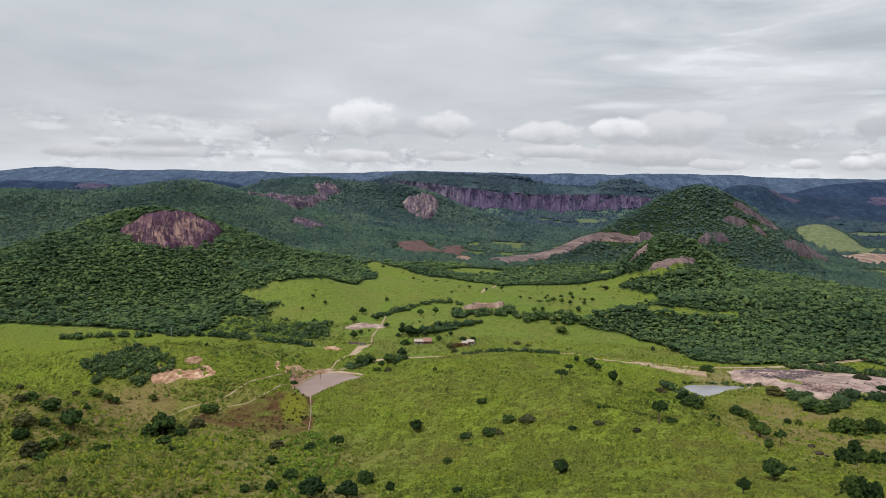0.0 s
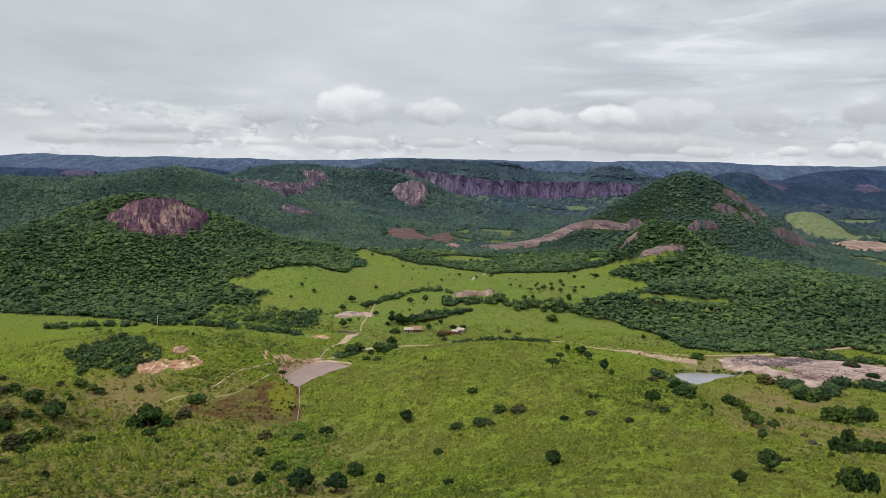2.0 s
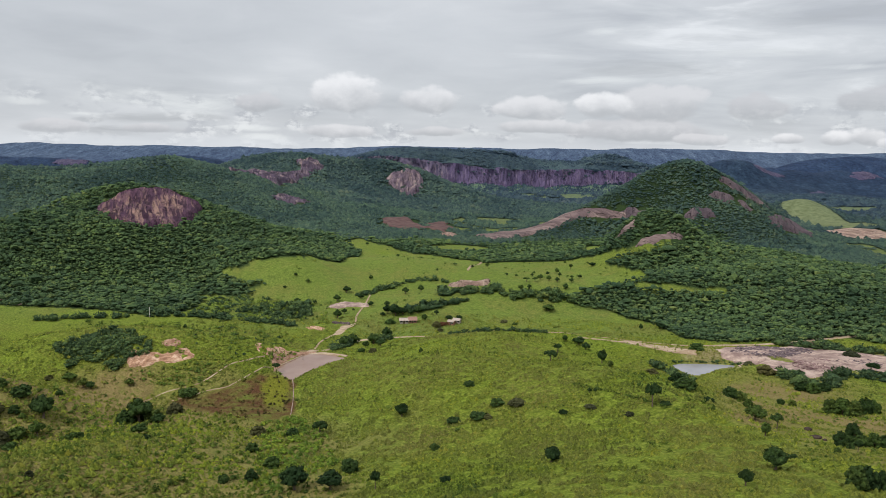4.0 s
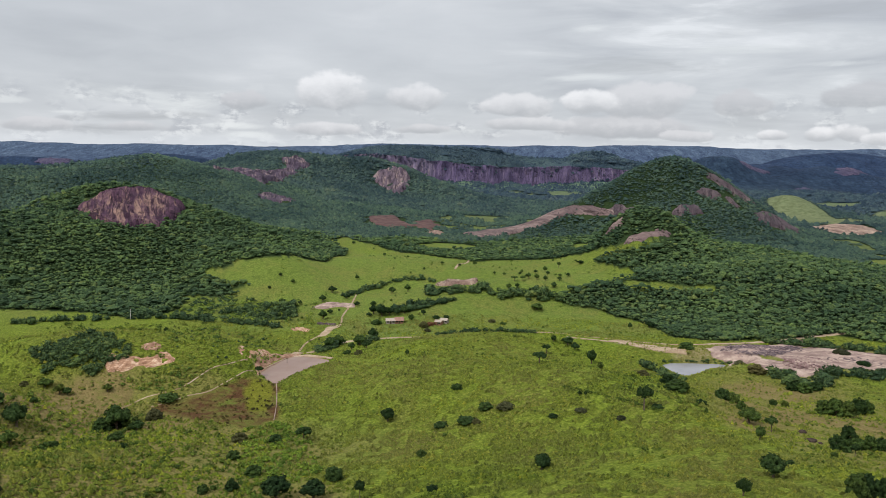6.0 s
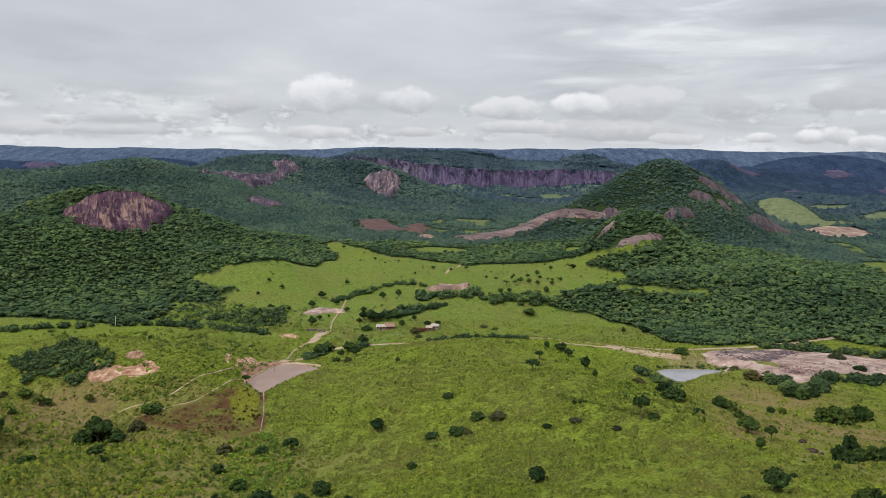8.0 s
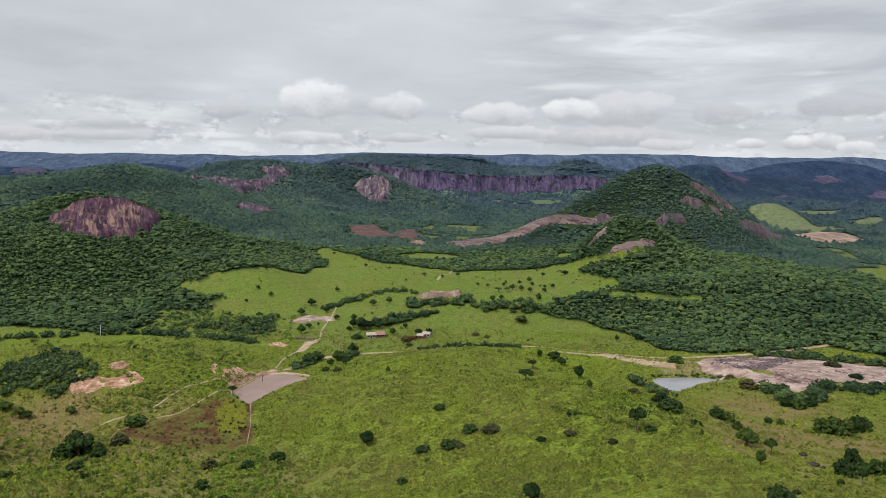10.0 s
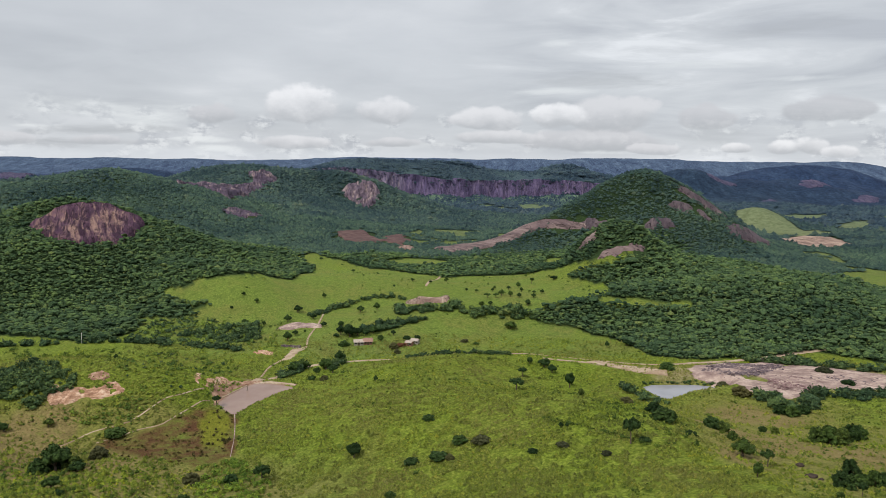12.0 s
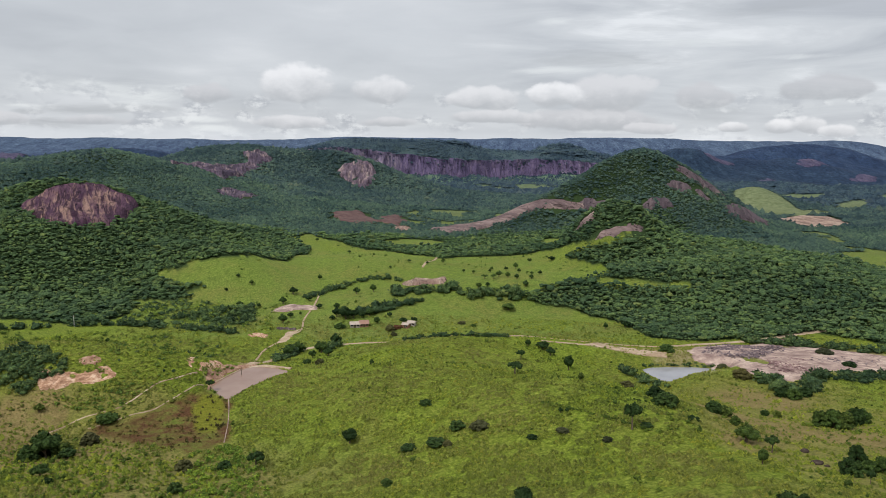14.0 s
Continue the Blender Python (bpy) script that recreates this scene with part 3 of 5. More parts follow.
# purple rock seen far off: the extra blue in these three is haze
MAT_MESA = rock_material("hazed_mesa_rock", (0.092, 0.074, 0.140), (0.160, 0.122, 0.220), (0.285, 0.222, 0.290), 0.6)
MAT_MESA_PALE = rock_material("hazed_pale_mesa_rock", (0.115, 0.096, 0.165), (0.200, 0.162, 0.245), (0.400, 0.325, 0.320), 0.5)
MAT_FAR_CLIFF = rock_material("hazed_distant_rock", (0.052, 0.048, 0.088), (0.086, 0.074, 0.126), (0.150, 0.124, 0.165), 0.5)
MAT_SLAB = rock_material("bare_slab_rock", (0.120, 0.084, 0.088), (0.225, 0.160, 0.152), (0.400, 0.305, 0.260), 0.65, 45.0)
MAT_BUTTRESS = rock_material("tan_buttress_rock", (0.080, 0.060, 0.090), (0.175, 0.128, 0.150), (0.390, 0.295, 0.255), 0.85)
MAT_PINK = rock_material("pale_pink_rock", (0.170, 0.100, 0.085), (0.400, 0.280, 0.220), (0.620, 0.510, 0.400), 0.5)
MAT_RED = earth_material("red_clearing_earth", (0.064, 0.039, 0.038), (0.099, 0.059, 0.055), (0.138, 0.090, 0.076), 0.12)
MAT_EARTH = earth_material("orange_earth", (0.190, 0.098, 0.060), (0.42, 0.255, 0.165), (0.66, 0.50, 0.37), 0.4, 0.8)
MAT_BANK = earth_material("reddish_bank_earth", (0.150, 0.078, 0.050), (0.290, 0.172, 0.115), (0.45, 0.32, 0.23), 0.5)
MAT_ROAD = earth_material("dirt_road_earth", (0.24, 0.165, 0.105), (0.34, 0.255, 0.175), (0.44, 0.355, 0.265), 0.2)
MAT_POND = water_material("muddy_water", (0.205, 0.130, 0.098), (0.245, 0.165, 0.128))
# base colour lightened to make up part of the reflected sky
MAT_LAKE = water_material("sky_grey_water", (0.215, 0.218, 0.232), (0.275, 0.275, 0.290))

MAT_TUFT = tuft_material()
MAT_SCRUB_TREE = foliage_material("greyish_foliage", (0.040, 0.045, 0.020), (0.075, 0.080, 0.036), (0.120, 0.120, 0.060), True)
MAT_QUARRY = earth_material("pink_quarry_ground", (0.165, 0.110, 0.100), (0.325, 0.238, 0.200), (0.520, 0.410, 0.335), 0.16, 0.3)
MAT_STONE = earth_material("brown_stone", (0.030, 0.022, 0.018), (0.058, 0.042, 0.034), (0.100, 0.074, 0.062), 0.8)
MAT_RUBBLE = earth_material("purple_rubble", (0.050, 0.038, 0.046), (0.130, 0.098, 0.106), (0.310, 0.245, 0.230), 0.5)
MAT_REDSTONE = earth_material("red_stone", (0.100, 0.056, 0.062), (0.220, 0.142, 0.136), (0.400, 0.290, 0.260), 0.5)
MAT_TALUS = earth_material("pale_scrub_slope", (0.055, 0.096, 0.080), (0.105, 0.160, 0.105), (0.155, 0.210, 0.122), 0.03)
MAT_WHITE = plain_material("whitewash", (0.24, 0.21, 0.18), (0.36, 0.32, 0.28), 0.8)
MAT_WHITE_ROOF = plain_material("pale_roof", (0.27, 0.215, 0.175), (0.42, 0.36, 0.31), 1.5)
MAT_BRICK = plain_material("red_brick", (0.20, 0.100, 0.070), (0.30, 0.160, 0.115), 2.0)
MAT_TILE = plain_material("clay_tile", (0.19, 0.105, 0.080), (0.31, 0.190, 0.150), 2.5)
MAT_WOOD = plain_material("dark_wood", (0.06, 0.045, 0.03), (0.12, 0.09, 0.06), 4.0)
MAT_PANE = plain_material("dark_pane", (0.02, 0.022, 0.025), (0.04, 0.042, 0.045), 1.0, 0.1)
MAT_CONCRETE = plain_material("concrete", (0.42, 0.41, 0.39), (0.56, 0.55, 0.53), 2.0)


# ---- building helpers ----
def mesh_object(name, verts, faces, mat, smooth=True, parent=None):
    me = bpy.data.meshes.new(name)
    verts, faces = np.asarray(verts, np.float32), np.asarray(faces, np.int32)
    n, k = faces.shape
    me.vertices.add(len(verts))
    me.vertices.foreach_set("co", verts.ravel())
    me.loops.add(n * k)
    me.loops.foreach_set("vertex_index", faces.ravel())
    me.polygons.add(n)
    me.polygons.foreach_set("loop_start", np.arange(0, n * k, k, dtype=np.int32))
    me.polygons.foreach_set("use_smooth", np.full(n, smooth))
    me.materials.append(mat)
    me.update(calc_edges=True)
    ob = new(name, me)
    ob.parent = parent
    return ob


def colours(ob, name, rgb):
    a = ob.data.color_attributes.new(name, "FLOAT_COLOR", "POINT")
    full = np.ones((len(rgb), 4), np.float32)
    full[:, :3] = rgb
    a.data.foreach_set("color", full.ravel())


def part(name, bm, mat, parent, label=""):
    """Links a bmesh as one mesh object under a thing."""
    me = bpy.data.meshes.new(name)
    bm.to_mesh(me)
    bm.free()
    me.materials.append(mat)
    ob = new(name, me)
    ob.parent = parent
    if label:
        ob["label"] = label
    return ob


# ---- the ground: one sheet out to the horizon ----
def build_ground():
    front = np.radians(np.linspace(-38, 38, 380))
    back = np.radians(np.linspace(38, 322, 56)[1:-1])
    ang = np.concatenate([front, back])
    rad = np.concatenate([[0.01, 25.0], np.geomspace(60, 4880, 390)])
    A, R = np.meshgrid(ang, rad)
    X, Y = R * np.sin(A), R * np.cos(A) + 10.0
    nr, na = X.shape
    x, y = X.ravel(), Y.ravel()
    z = ground_z(x, y)
    i, j = np.meshgrid(np.arange(nr - 1), np.arange(na), indexing="ij")
    j2 = (j + 1) % na
    faces = np.stack([i * na + j, (i + 1) * na + j, (i + 1) * na + j2, i * na + j2], -1).reshape(-1, 4)
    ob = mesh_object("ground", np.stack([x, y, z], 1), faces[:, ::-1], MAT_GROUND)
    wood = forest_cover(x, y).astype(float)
    r = np.hypot(x, y)
    dry = dry_cover(x, y)
    dirt = np.clip(blob(x, y, 186, 340, 62, 30, 8) * 0.5 + blob(x, y, 112, 345, 16, 4, -10) * 0.6 + blob(x, y, -55, 350, 9, 12) * 0.7
                   + blob(x, y, -62, 320, 6, 14, 20) * 0.7, 0, 1)
    marsh = np.clip((signed(MARSH, x + 2 * noise2(x, y, 8, 5), y + 4 * noise2(x, y, 8, 6)) + 1) / 2, 0, 1)
    lush = np.clip(blob(x, y, -59.5, 289, 4.5, 15, 14, 0.3) + blob(x, y, 36, 745, 36, 30) * 0.9 + blob(x, y, -97, 268, 10, 8) * 0.6 + blob(x, y, -30, 225, 30, 30) * 0.3 + blob(x, y, -5, 570, 170, 130) * 0.9 + blob(x, y, 60, 420, 80, 60) * 0.75 + blob(x, y, -20, 410, 30, 30) * 0.8, 0, 1)
    lush = np.maximum(lush, np.clip((y - 400) / 80, 0, 0.8) * np.clip(0.8 + 0.5 * fbm(x, y, 40, 36, 4), 0, 1))
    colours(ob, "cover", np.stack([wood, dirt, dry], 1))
    # third channel: distance from the camera's start, which drives the haze tint
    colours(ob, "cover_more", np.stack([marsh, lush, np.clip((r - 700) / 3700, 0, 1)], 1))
    return tagged(ob, "rolling green pasture and wooded hill ground reaching the horizon", "ground", kind="structure")


build_ground()


def drape(name, outline, mat, step, lift, bulge=0.0, rough=0.0, ragged=1.0, rim=None):
    """A sheet laid over the land inside an outline: raised by lift, swollen by bulge in its middle, dipping under at its edge."""
    px, py = np.array([p[0] for p in outline]), np.array([p[1] for p in outline])
    xs, ys = np.arange(px.min() - step, px.max() + step * 2, step), np.arange(py.min() - step, py.max() + step * 2, step)
    X, Y = np.meshgrid(xs, ys)
    x, y = X.ravel(), Y.ravel()
    size = max(np.ptp(px), np.ptp(py))
    d = signed(outline, x + ragged * fbm(x, y, size / 6, 51, 3), y + ragged * fbm(x, y, size / 6, 52, 3))
    reach = rim or max(size * 0.12, step * 2)
    k = np.clip(d / reach, -1, 1)
    z = ground_z(x, y) + np.where(k > 0, lift + bulge * np.sqrt(np.clip(k * (2 - k), 0, 1)) + rough * k * fbm(x, y, size / 8, 53, 4), lift + (k * reach) * 0.8)
    nr, nc = X.shape
    keep = (d > -step * 1.5).reshape(nr, nc)
    i, j = np.meshgrid(np.arange(nr - 1), np.arange(nc - 1), indexing="ij")
    ok = keep[:-1, :-1] & keep[1:, :-1] & keep[1:, 1:] & keep[:-1, 1:]
    i, j = i[ok], j[ok]
    faces = np.stack([i * nc + j, i * nc + j + 1, (i + 1) * nc + j + 1, (i + 1) * nc + j], -1)
    used = np.unique(faces)
    renum = np.zeros(len(x), int)
    renum[used] = np.arange(len(used))
    return mesh_object(name, np.stack([x, y, z], 1)[used], renum[faces], mat)


def pool(name, outline, level, mat, label):
    """Flat water a little wider than its hollow, with a rounded shore."""
    n = len(outline)
    pts = []
    for i in range(n):
        p = [Vector(outline[(i + k) % n]) for k in (-1, 0, 1, 2)]
        for t in (0, 0.25, 0.5, 0.75):
            a = 2 * p[1] + (p[2] - p[0]) * t + (2 * p[0] - 5 * p[1] + 4 * p[2] - p[3]) * t * t + (3 * p[1] - p[0] - 3 * p[2] + p[3]) * t ** 3
            pts.append(a * 0.5)
    mid = sum(pts, Vector((0, 0))) / len(pts)
    bm = bmesh.new()
    ring = [bm.verts.new((mid.x + (q.x - mid.x) * 1.03, mid.y + (q.y - mid.y) * 1.03, level)) for q in pts]
    f = bm.faces.new(ring)
    if f.normal.z < 0:
        f.normal_flip()
    bmesh.ops.triangulate(bm, faces=[f])
    ob = part(name, bm, mat, None)
    return tagged(ob, label, "pond", kind="structure")


pool("water_pond", POND, POND_Z, MAT_POND, "muddy brown farm pond held by a small earth dam")
pool("water_lake", LAKE, LAKE_Z, MAT_LAKE, "small grey pond reflecting the overcast sky in a hollow")


def ribbon(name, line, width, mat, label, category="track", lift=0.18):
    """A dirt road laid over the land along a smoothed line, crowned and with uneven edges."""
    P = [Vector(p) for p in line]
    pts = []
    for i in range(len(P) - 1):
        a, b, c, d = P[max(i - 1, 0)], P[i], P[i + 1], P[min(i + 2, len(P) - 1)]
        steps = max(2, int((c - b).length / 2.0))
        for s in range(steps):
            t = s / steps
            pts.append(0.5 * (2 * b + (c - a) * t + (2 * a - 5 * b + 4 * c - d) * t * t + (3 * b - a - 3 * c + d) * t ** 3))
    pts.append(P[-1])
    pts = np.array([tuple(p) for p in pts])
    tan = np.gradient(pts, axis=0)
    tan /= np.linalg.norm(tan, axis=1)[:, None] + 1e-9
    nrm = np.stack([-tan[:, 1], tan[:, 0]], 1)
    rows = []
    for s in (-0.62, -0.5, -0.2, 0.2, 0.5, 0.62):
        w = width * s * (1 + 0.3 * noise2(pts[:, 0] + 50 * s, pts[:, 1], 5.0, 71))
        q = pts + nrm * w[:, None]
        z = ground_z(q[:, 0], q[:, 1]) + (-0.6 if abs(s) > 0.6 else lift + (0.08 if abs(s) < 0.3 else 0))
        rows.append(np.column_stack([q, z]))
    V = np.stack(rows, 1)
    n, k = V.shape[:2]
    i, j = np.meshgrid(np.arange(n - 1), np.arange(k - 1), indexing="ij")
    faces = np.stack([i * k + j, i * k + j + 1, (i + 1) * k + j + 1, (i + 1) * k + j], -1).reshape(-1, 4)
    ob = mesh_object(name, V.reshape(-1, 3), faces, mat)
    return tagged(ob, label, category, kind="structure")


ribbon("road", ROAD, 3.2, MAT_ROAD, "pale unpaved farm road winding across the pasture", "road")
ribbon("track", [(-54, 341), (-56, 362), (-56, 384), (-51, 400), (-47, 412), (-42, 425), (-43, 449), (-40, 477), (-39, 501)], 1.0, MAT_ROAD, "narrow dirt track climbing past the farmhouse")
ribbon("path", [(-98, 282), (-92, 285), (-86, 289), (-80, 291.5), (-77, 295), (-70, 305), (-66, 314), (-58, 333), (-54, 340)], 0.45, MAT_ROAD, "trodden dirt path beside the marsh and pond", "path")


# ---- woodland ----
def ico(level):
    bm = bmesh.new()
    bmesh.ops.create_icosphere(bm, subdivisions=level, radius=1.0)
    v = np.array([tuple(q.co) for q in bm.verts])
    f = np.array([[q.index for q in g.verts] for g in bm.faces])
    bm.free()
    return v, f


def dome(shape, low):
    """The upper faces of a round lump; what is under the canopy is left out."""
    v, f = shape
    f = f[v[f][:, :, 2].mean(1) > low]
    used = np.unique(f)
    renum = np.zeros(len(v), int)
    renum[used] = np.arange(len(used))
    return v[used], renum[f]


ICO1, ICO2 = ico(1), ico(2)
DOME1 = dome(ICO1, -0.6)


def low_crown():
    """A rounded crown of few faces: two rings of four and a top."""
    rings = [(math.cos(a + t) * r, math.sin(a + t) * r, z) for r, z, t in ((1.0, -0.35, 0.0), (0.74, 0.5, 0.6)) for a in (0, 1.571, 3.142, 4.712)]
    f = [(i, (i + 1) % 4, 4 + i) for i in range(4)] + [((i + 1) % 4, 4 + (i + 1) % 4, 4 + i) for i in range(4)] + [(4 + i, 4 + (i + 1) % 4, 8) for i in range(4)]
    return np.array(rings + [(0.05, 0.0, 0.95)]), np.array(f)


LOW_CROWN = low_crown()
MOUND = (np.array([(math.cos(1.257 * i), math.sin(1.257 * i), -0.3) for i in range(5)] + [(0.1, 0.0, 0.85)]), np.array([(i, (i + 1) % 5, 5) for i in range(5)]))


def sprig_shape():
    """A small loose shrub: a low crown with leaf sprays standing off it."""
    rng = np.random.default_rng(19)
    n = 18
    d = rng.standard_normal((n, 3))
    d[:, 2] = np.abs(d[:, 2]) * 0.8
    d /= np.linalg.norm(d, axis=1)[:, None]
    u = np.cross(d, rng.standard_normal((n, 3)))
    u /= np.linalg.norm(u, axis=1)[:, None]
    w = np.cross(d, u) + 0.7 * d
    c = d * rng.uniform(0.75, 1.05, (n, 1))
    q = np.stack([c - 0.26 * u, c + 0.34 * w, c + 0.26 * u], 1).reshape(-1, 3)
    v, f = LOW_CROWN
    return np.concatenate([v * 0.86, q]), np.concatenate([f, len(v) + np.arange(3 * n).reshape(-1, 3)])


SPRIG = sprig_shape()


def leafy_shape():
    """A lump with loose leaf sprays standing off it."""
    rng = np.random.default_rng(9)
    v, f = ICO1
    n = 70
    d = rng.standard_normal((n, 3))
    d /= np.linalg.norm(d, axis=1)[:, None]
    u = np.cross(d, rng.standard_normal((n, 3)))
    u /= np.linalg.norm(u, axis=1)[:, None]
    w = np.cross(d, u) + 0.6 * d * rng.standard_normal((n, 1))
    c = d * rng.uniform(0.8, 1.1, (n, 1))
    q = np.stack([c - 0.22 * u, c + 0.26 * w, c + 0.22 * u], 1).reshape(-1, 3)
    return np.concatenate([v * 0.9, q]), np.concatenate([f, len(v) + np.arange(3 * n).reshape(-1, 3)])


LEAFY = leafy_shape()


def crowns(name, x, y, size, shape, mat, rng, tall=0.72, sunk=0.2, rough=0.85, z=None, smooth=True):
    """Many lumpy crowns in one mesh, each an island of its own, standing on the land."""
    V0, F0 = shape
    n, nv = len(x), len(V0)
    z = ground_z(x, y) if z is None else z
    lump = 1.0 + 0.34 * rng.standard_normal((n, nv)).clip(-1.6, 1.6) * rough
    sx, sy = size * rng.uniform(0.8, 1.25, n), size * rng.uniform(0.8, 1.25, n)
    sz = size * tall * rng.uniform(0.75, 1.3, n)
    rot = rng.uniform(0, 2 * math.pi, n)
    c, s = np.cos(rot)[:, None], np.sin(rot)[:, None]
    px, py, pz = V0[None, :, 0] * lump, V0[None, :, 1] * lump, V0[None, :, 2] * lump
    X = (px * c - py * s) * sx[:, None] + x[:, None]
    Y = (px * s + py * c) * sy[:, None] + y[:, None]
    Z = np.maximum(pz, -0.55) * sz[:, None] + (z + sz * (1 - sunk))[:, None]
    F = (F0[None] + (np.arange(n) * nv)[:, None, None]).reshape(-1, 3)
    return mesh_object(name, np.stack([X, Y, Z], -1).reshape(-1, 3), F, mat, smooth)


def scatter(rng, spacing, r0, r1, a0, a1):
    """Jittered places over a ring sector, about spacing metres apart, growing with distance."""
    out = []
    r = r0
    while r < r1:
        s = spacing(r)
        n = int(radians(a1 - a0) * r / s)
        a = np.radians(a0) + (np.arange(n) + rng.uniform(-0.45, 0.45, n)) * s / r
        rr = r + rng.uniform(-0.45, 0.45, n) * s
        out.append(np.stack([rr * np.sin(a), rr * np.cos(a)], 1))
        r += s * 0.9
    return np.concatenate(out)


def bare(x, y):
    """Where rock, water or earth leaves no room for trees, wider at big faces to keep them in the camera's view."""
    no = np.zeros(x.shape, bool)
    for poly in ROCKS:
        room = -2.2 if poly in (DOME, SLAB, CLEARING, CLIFF_WEST, BUTTRESS, FAR_SLAB) else -0.4
        no |= signed(poly, x, y) + 0.012 * np.hypot(x, y) * noise2(x, y, 9, 57) > room
    return no


DOME = [(-293, 655), (-291, 668), (-288, 694), (-277, 711), (-267, 728), (-252, 729), (-231, 715), (-213, 697), (-208, 665), (-209, 638), (-212, 622), (-222, 621), (-226, 610), (-239, 609), (-254, 614), (-271, 627)]
SLAB = [(56, 837), (84, 860), (115, 877), (148, 852), (172, 842), (188, 835), (202, 825), (214, 816), (227, 808), (217, 806), (195, 817), (180, 824), (165, 826), (143, 822), (120, 817), (89, 814), (67, 814)]
FLAT_ROCK = [(166, 594), (174, 597), (184, 595), (194, 592), (208, 594), (201, 587), (188, 586), (177, 587), (170, 588)]
SMALL_ROCK = [(162, 626), (168, 636), (176, 632), (178, 622), (168, 618)]
CLEARING = [(-59, 903), (-47, 945), (-31, 971), (-11, 912), (-2, 883), (-21, 863), (-43, 872)]
CLEARING_EAST = [(2, 929), (22, 948), (37, 900), (20, 860), (-1, 877)]
FAR_SLAB = [(551, 1001), (591, 1025), (617, 1013), (621, 973), (606, 922), (568, 910), (540, 900), (529, 913), (528, 959)]
CLIFF_WEST = [(-286, 1058), (-275, 1108), (-240, 1078), (-211, 1050), (-206, 1128), (-200, 1216), (-194, 1250), (-206, 1262), (-244, 1214), (-285, 1180), (-294, 1120)]
CLIFF_UPPER = [(-231, 1297), (-229, 1337), (-203, 1354), (-185, 1333), (-190, 1276), (-196, 1240), (-207, 1236)]
PALE_ROCK = [(14, 848), (24, 866), (33, 856), (32, 838), (20, 820)]
LEDGE = [(-206, 952), (-198, 1001), (-178, 1004), (-160, 997), (-172, 950)]
BUTTRESS = [(-80, 1335), (-68, 1362), (-52, 1382), (-37, 1392), (-20, 1386), (-9, 1366), (-14, 1335), (-27, 1257), (-54, 1290)]
CONE_FACE = [(272, 782), (279, 787), (289, 790), (300, 789), (305, 784), (306, 777), (296, 773), (288, 777), (278, 775)]
CONE_PATCH = [(309, 812), (320, 818), (331, 818), (342, 819), (330, 806), (317, 805)]
CONE_STREAK = [(345, 816), (353, 822), (360, 810), (352, 803)]
CONE_FLANK = [(377, 812), (401, 835), (421, 852), (450, 859), (454, 848), (420, 819), (389, 800), (376, 799)]
CONE_EDGE = [(335, 850), (350, 853), (369, 851), (386, 853), (393, 846), (377, 832), (363, 833), (348, 837), (333, 839)]
CONE_WEST = [(214, 812), (227, 816), (240, 810), (250, 802), (236, 799), (222, 803)]
MID_ROCK = [(16, 522), (24, 534), (34, 530), (44, 500), (40, 488), (28, 496)]
FAR_CLIFF = [(1299, 2234), (1333, 2282), (1376, 2298), (1410, 2266), (1376, 2226), (1316, 2202)]
FAR_CLIFF_EAST = [(1370, 2067), (1404, 2123), (1455, 2155), (1480, 2107), (1438, 2067), (1395, 2051)]
FAR_LEDGE = [(1036, 1914), (1057, 2002), (1096, 2034), (1104, 1994), (1062, 1906)]
FAR_BROW = [(972, 2191), (1015, 2255), (1083, 2287), (1100, 2247), (1040, 2199)]
FAR_WEST = [(-1321, 2610), (-1312, 2674), (-1270, 2706), (-1210, 2682), (-1224, 2626), (-1272, 2602)]
ROCKS = [DOME, SLAB, FLAT_ROCK, SMALL_ROCK, CLEARING, CLEARING_EAST, FAR_SLAB, CLIFF_WEST, CLIFF_UPPER, LEDGE, BUTTRESS, CONE_FACE, CONE_PATCH, CONE_STREAK, CONE_FLANK, CONE_EDGE, CONE_WEST, PALE_ROCK]


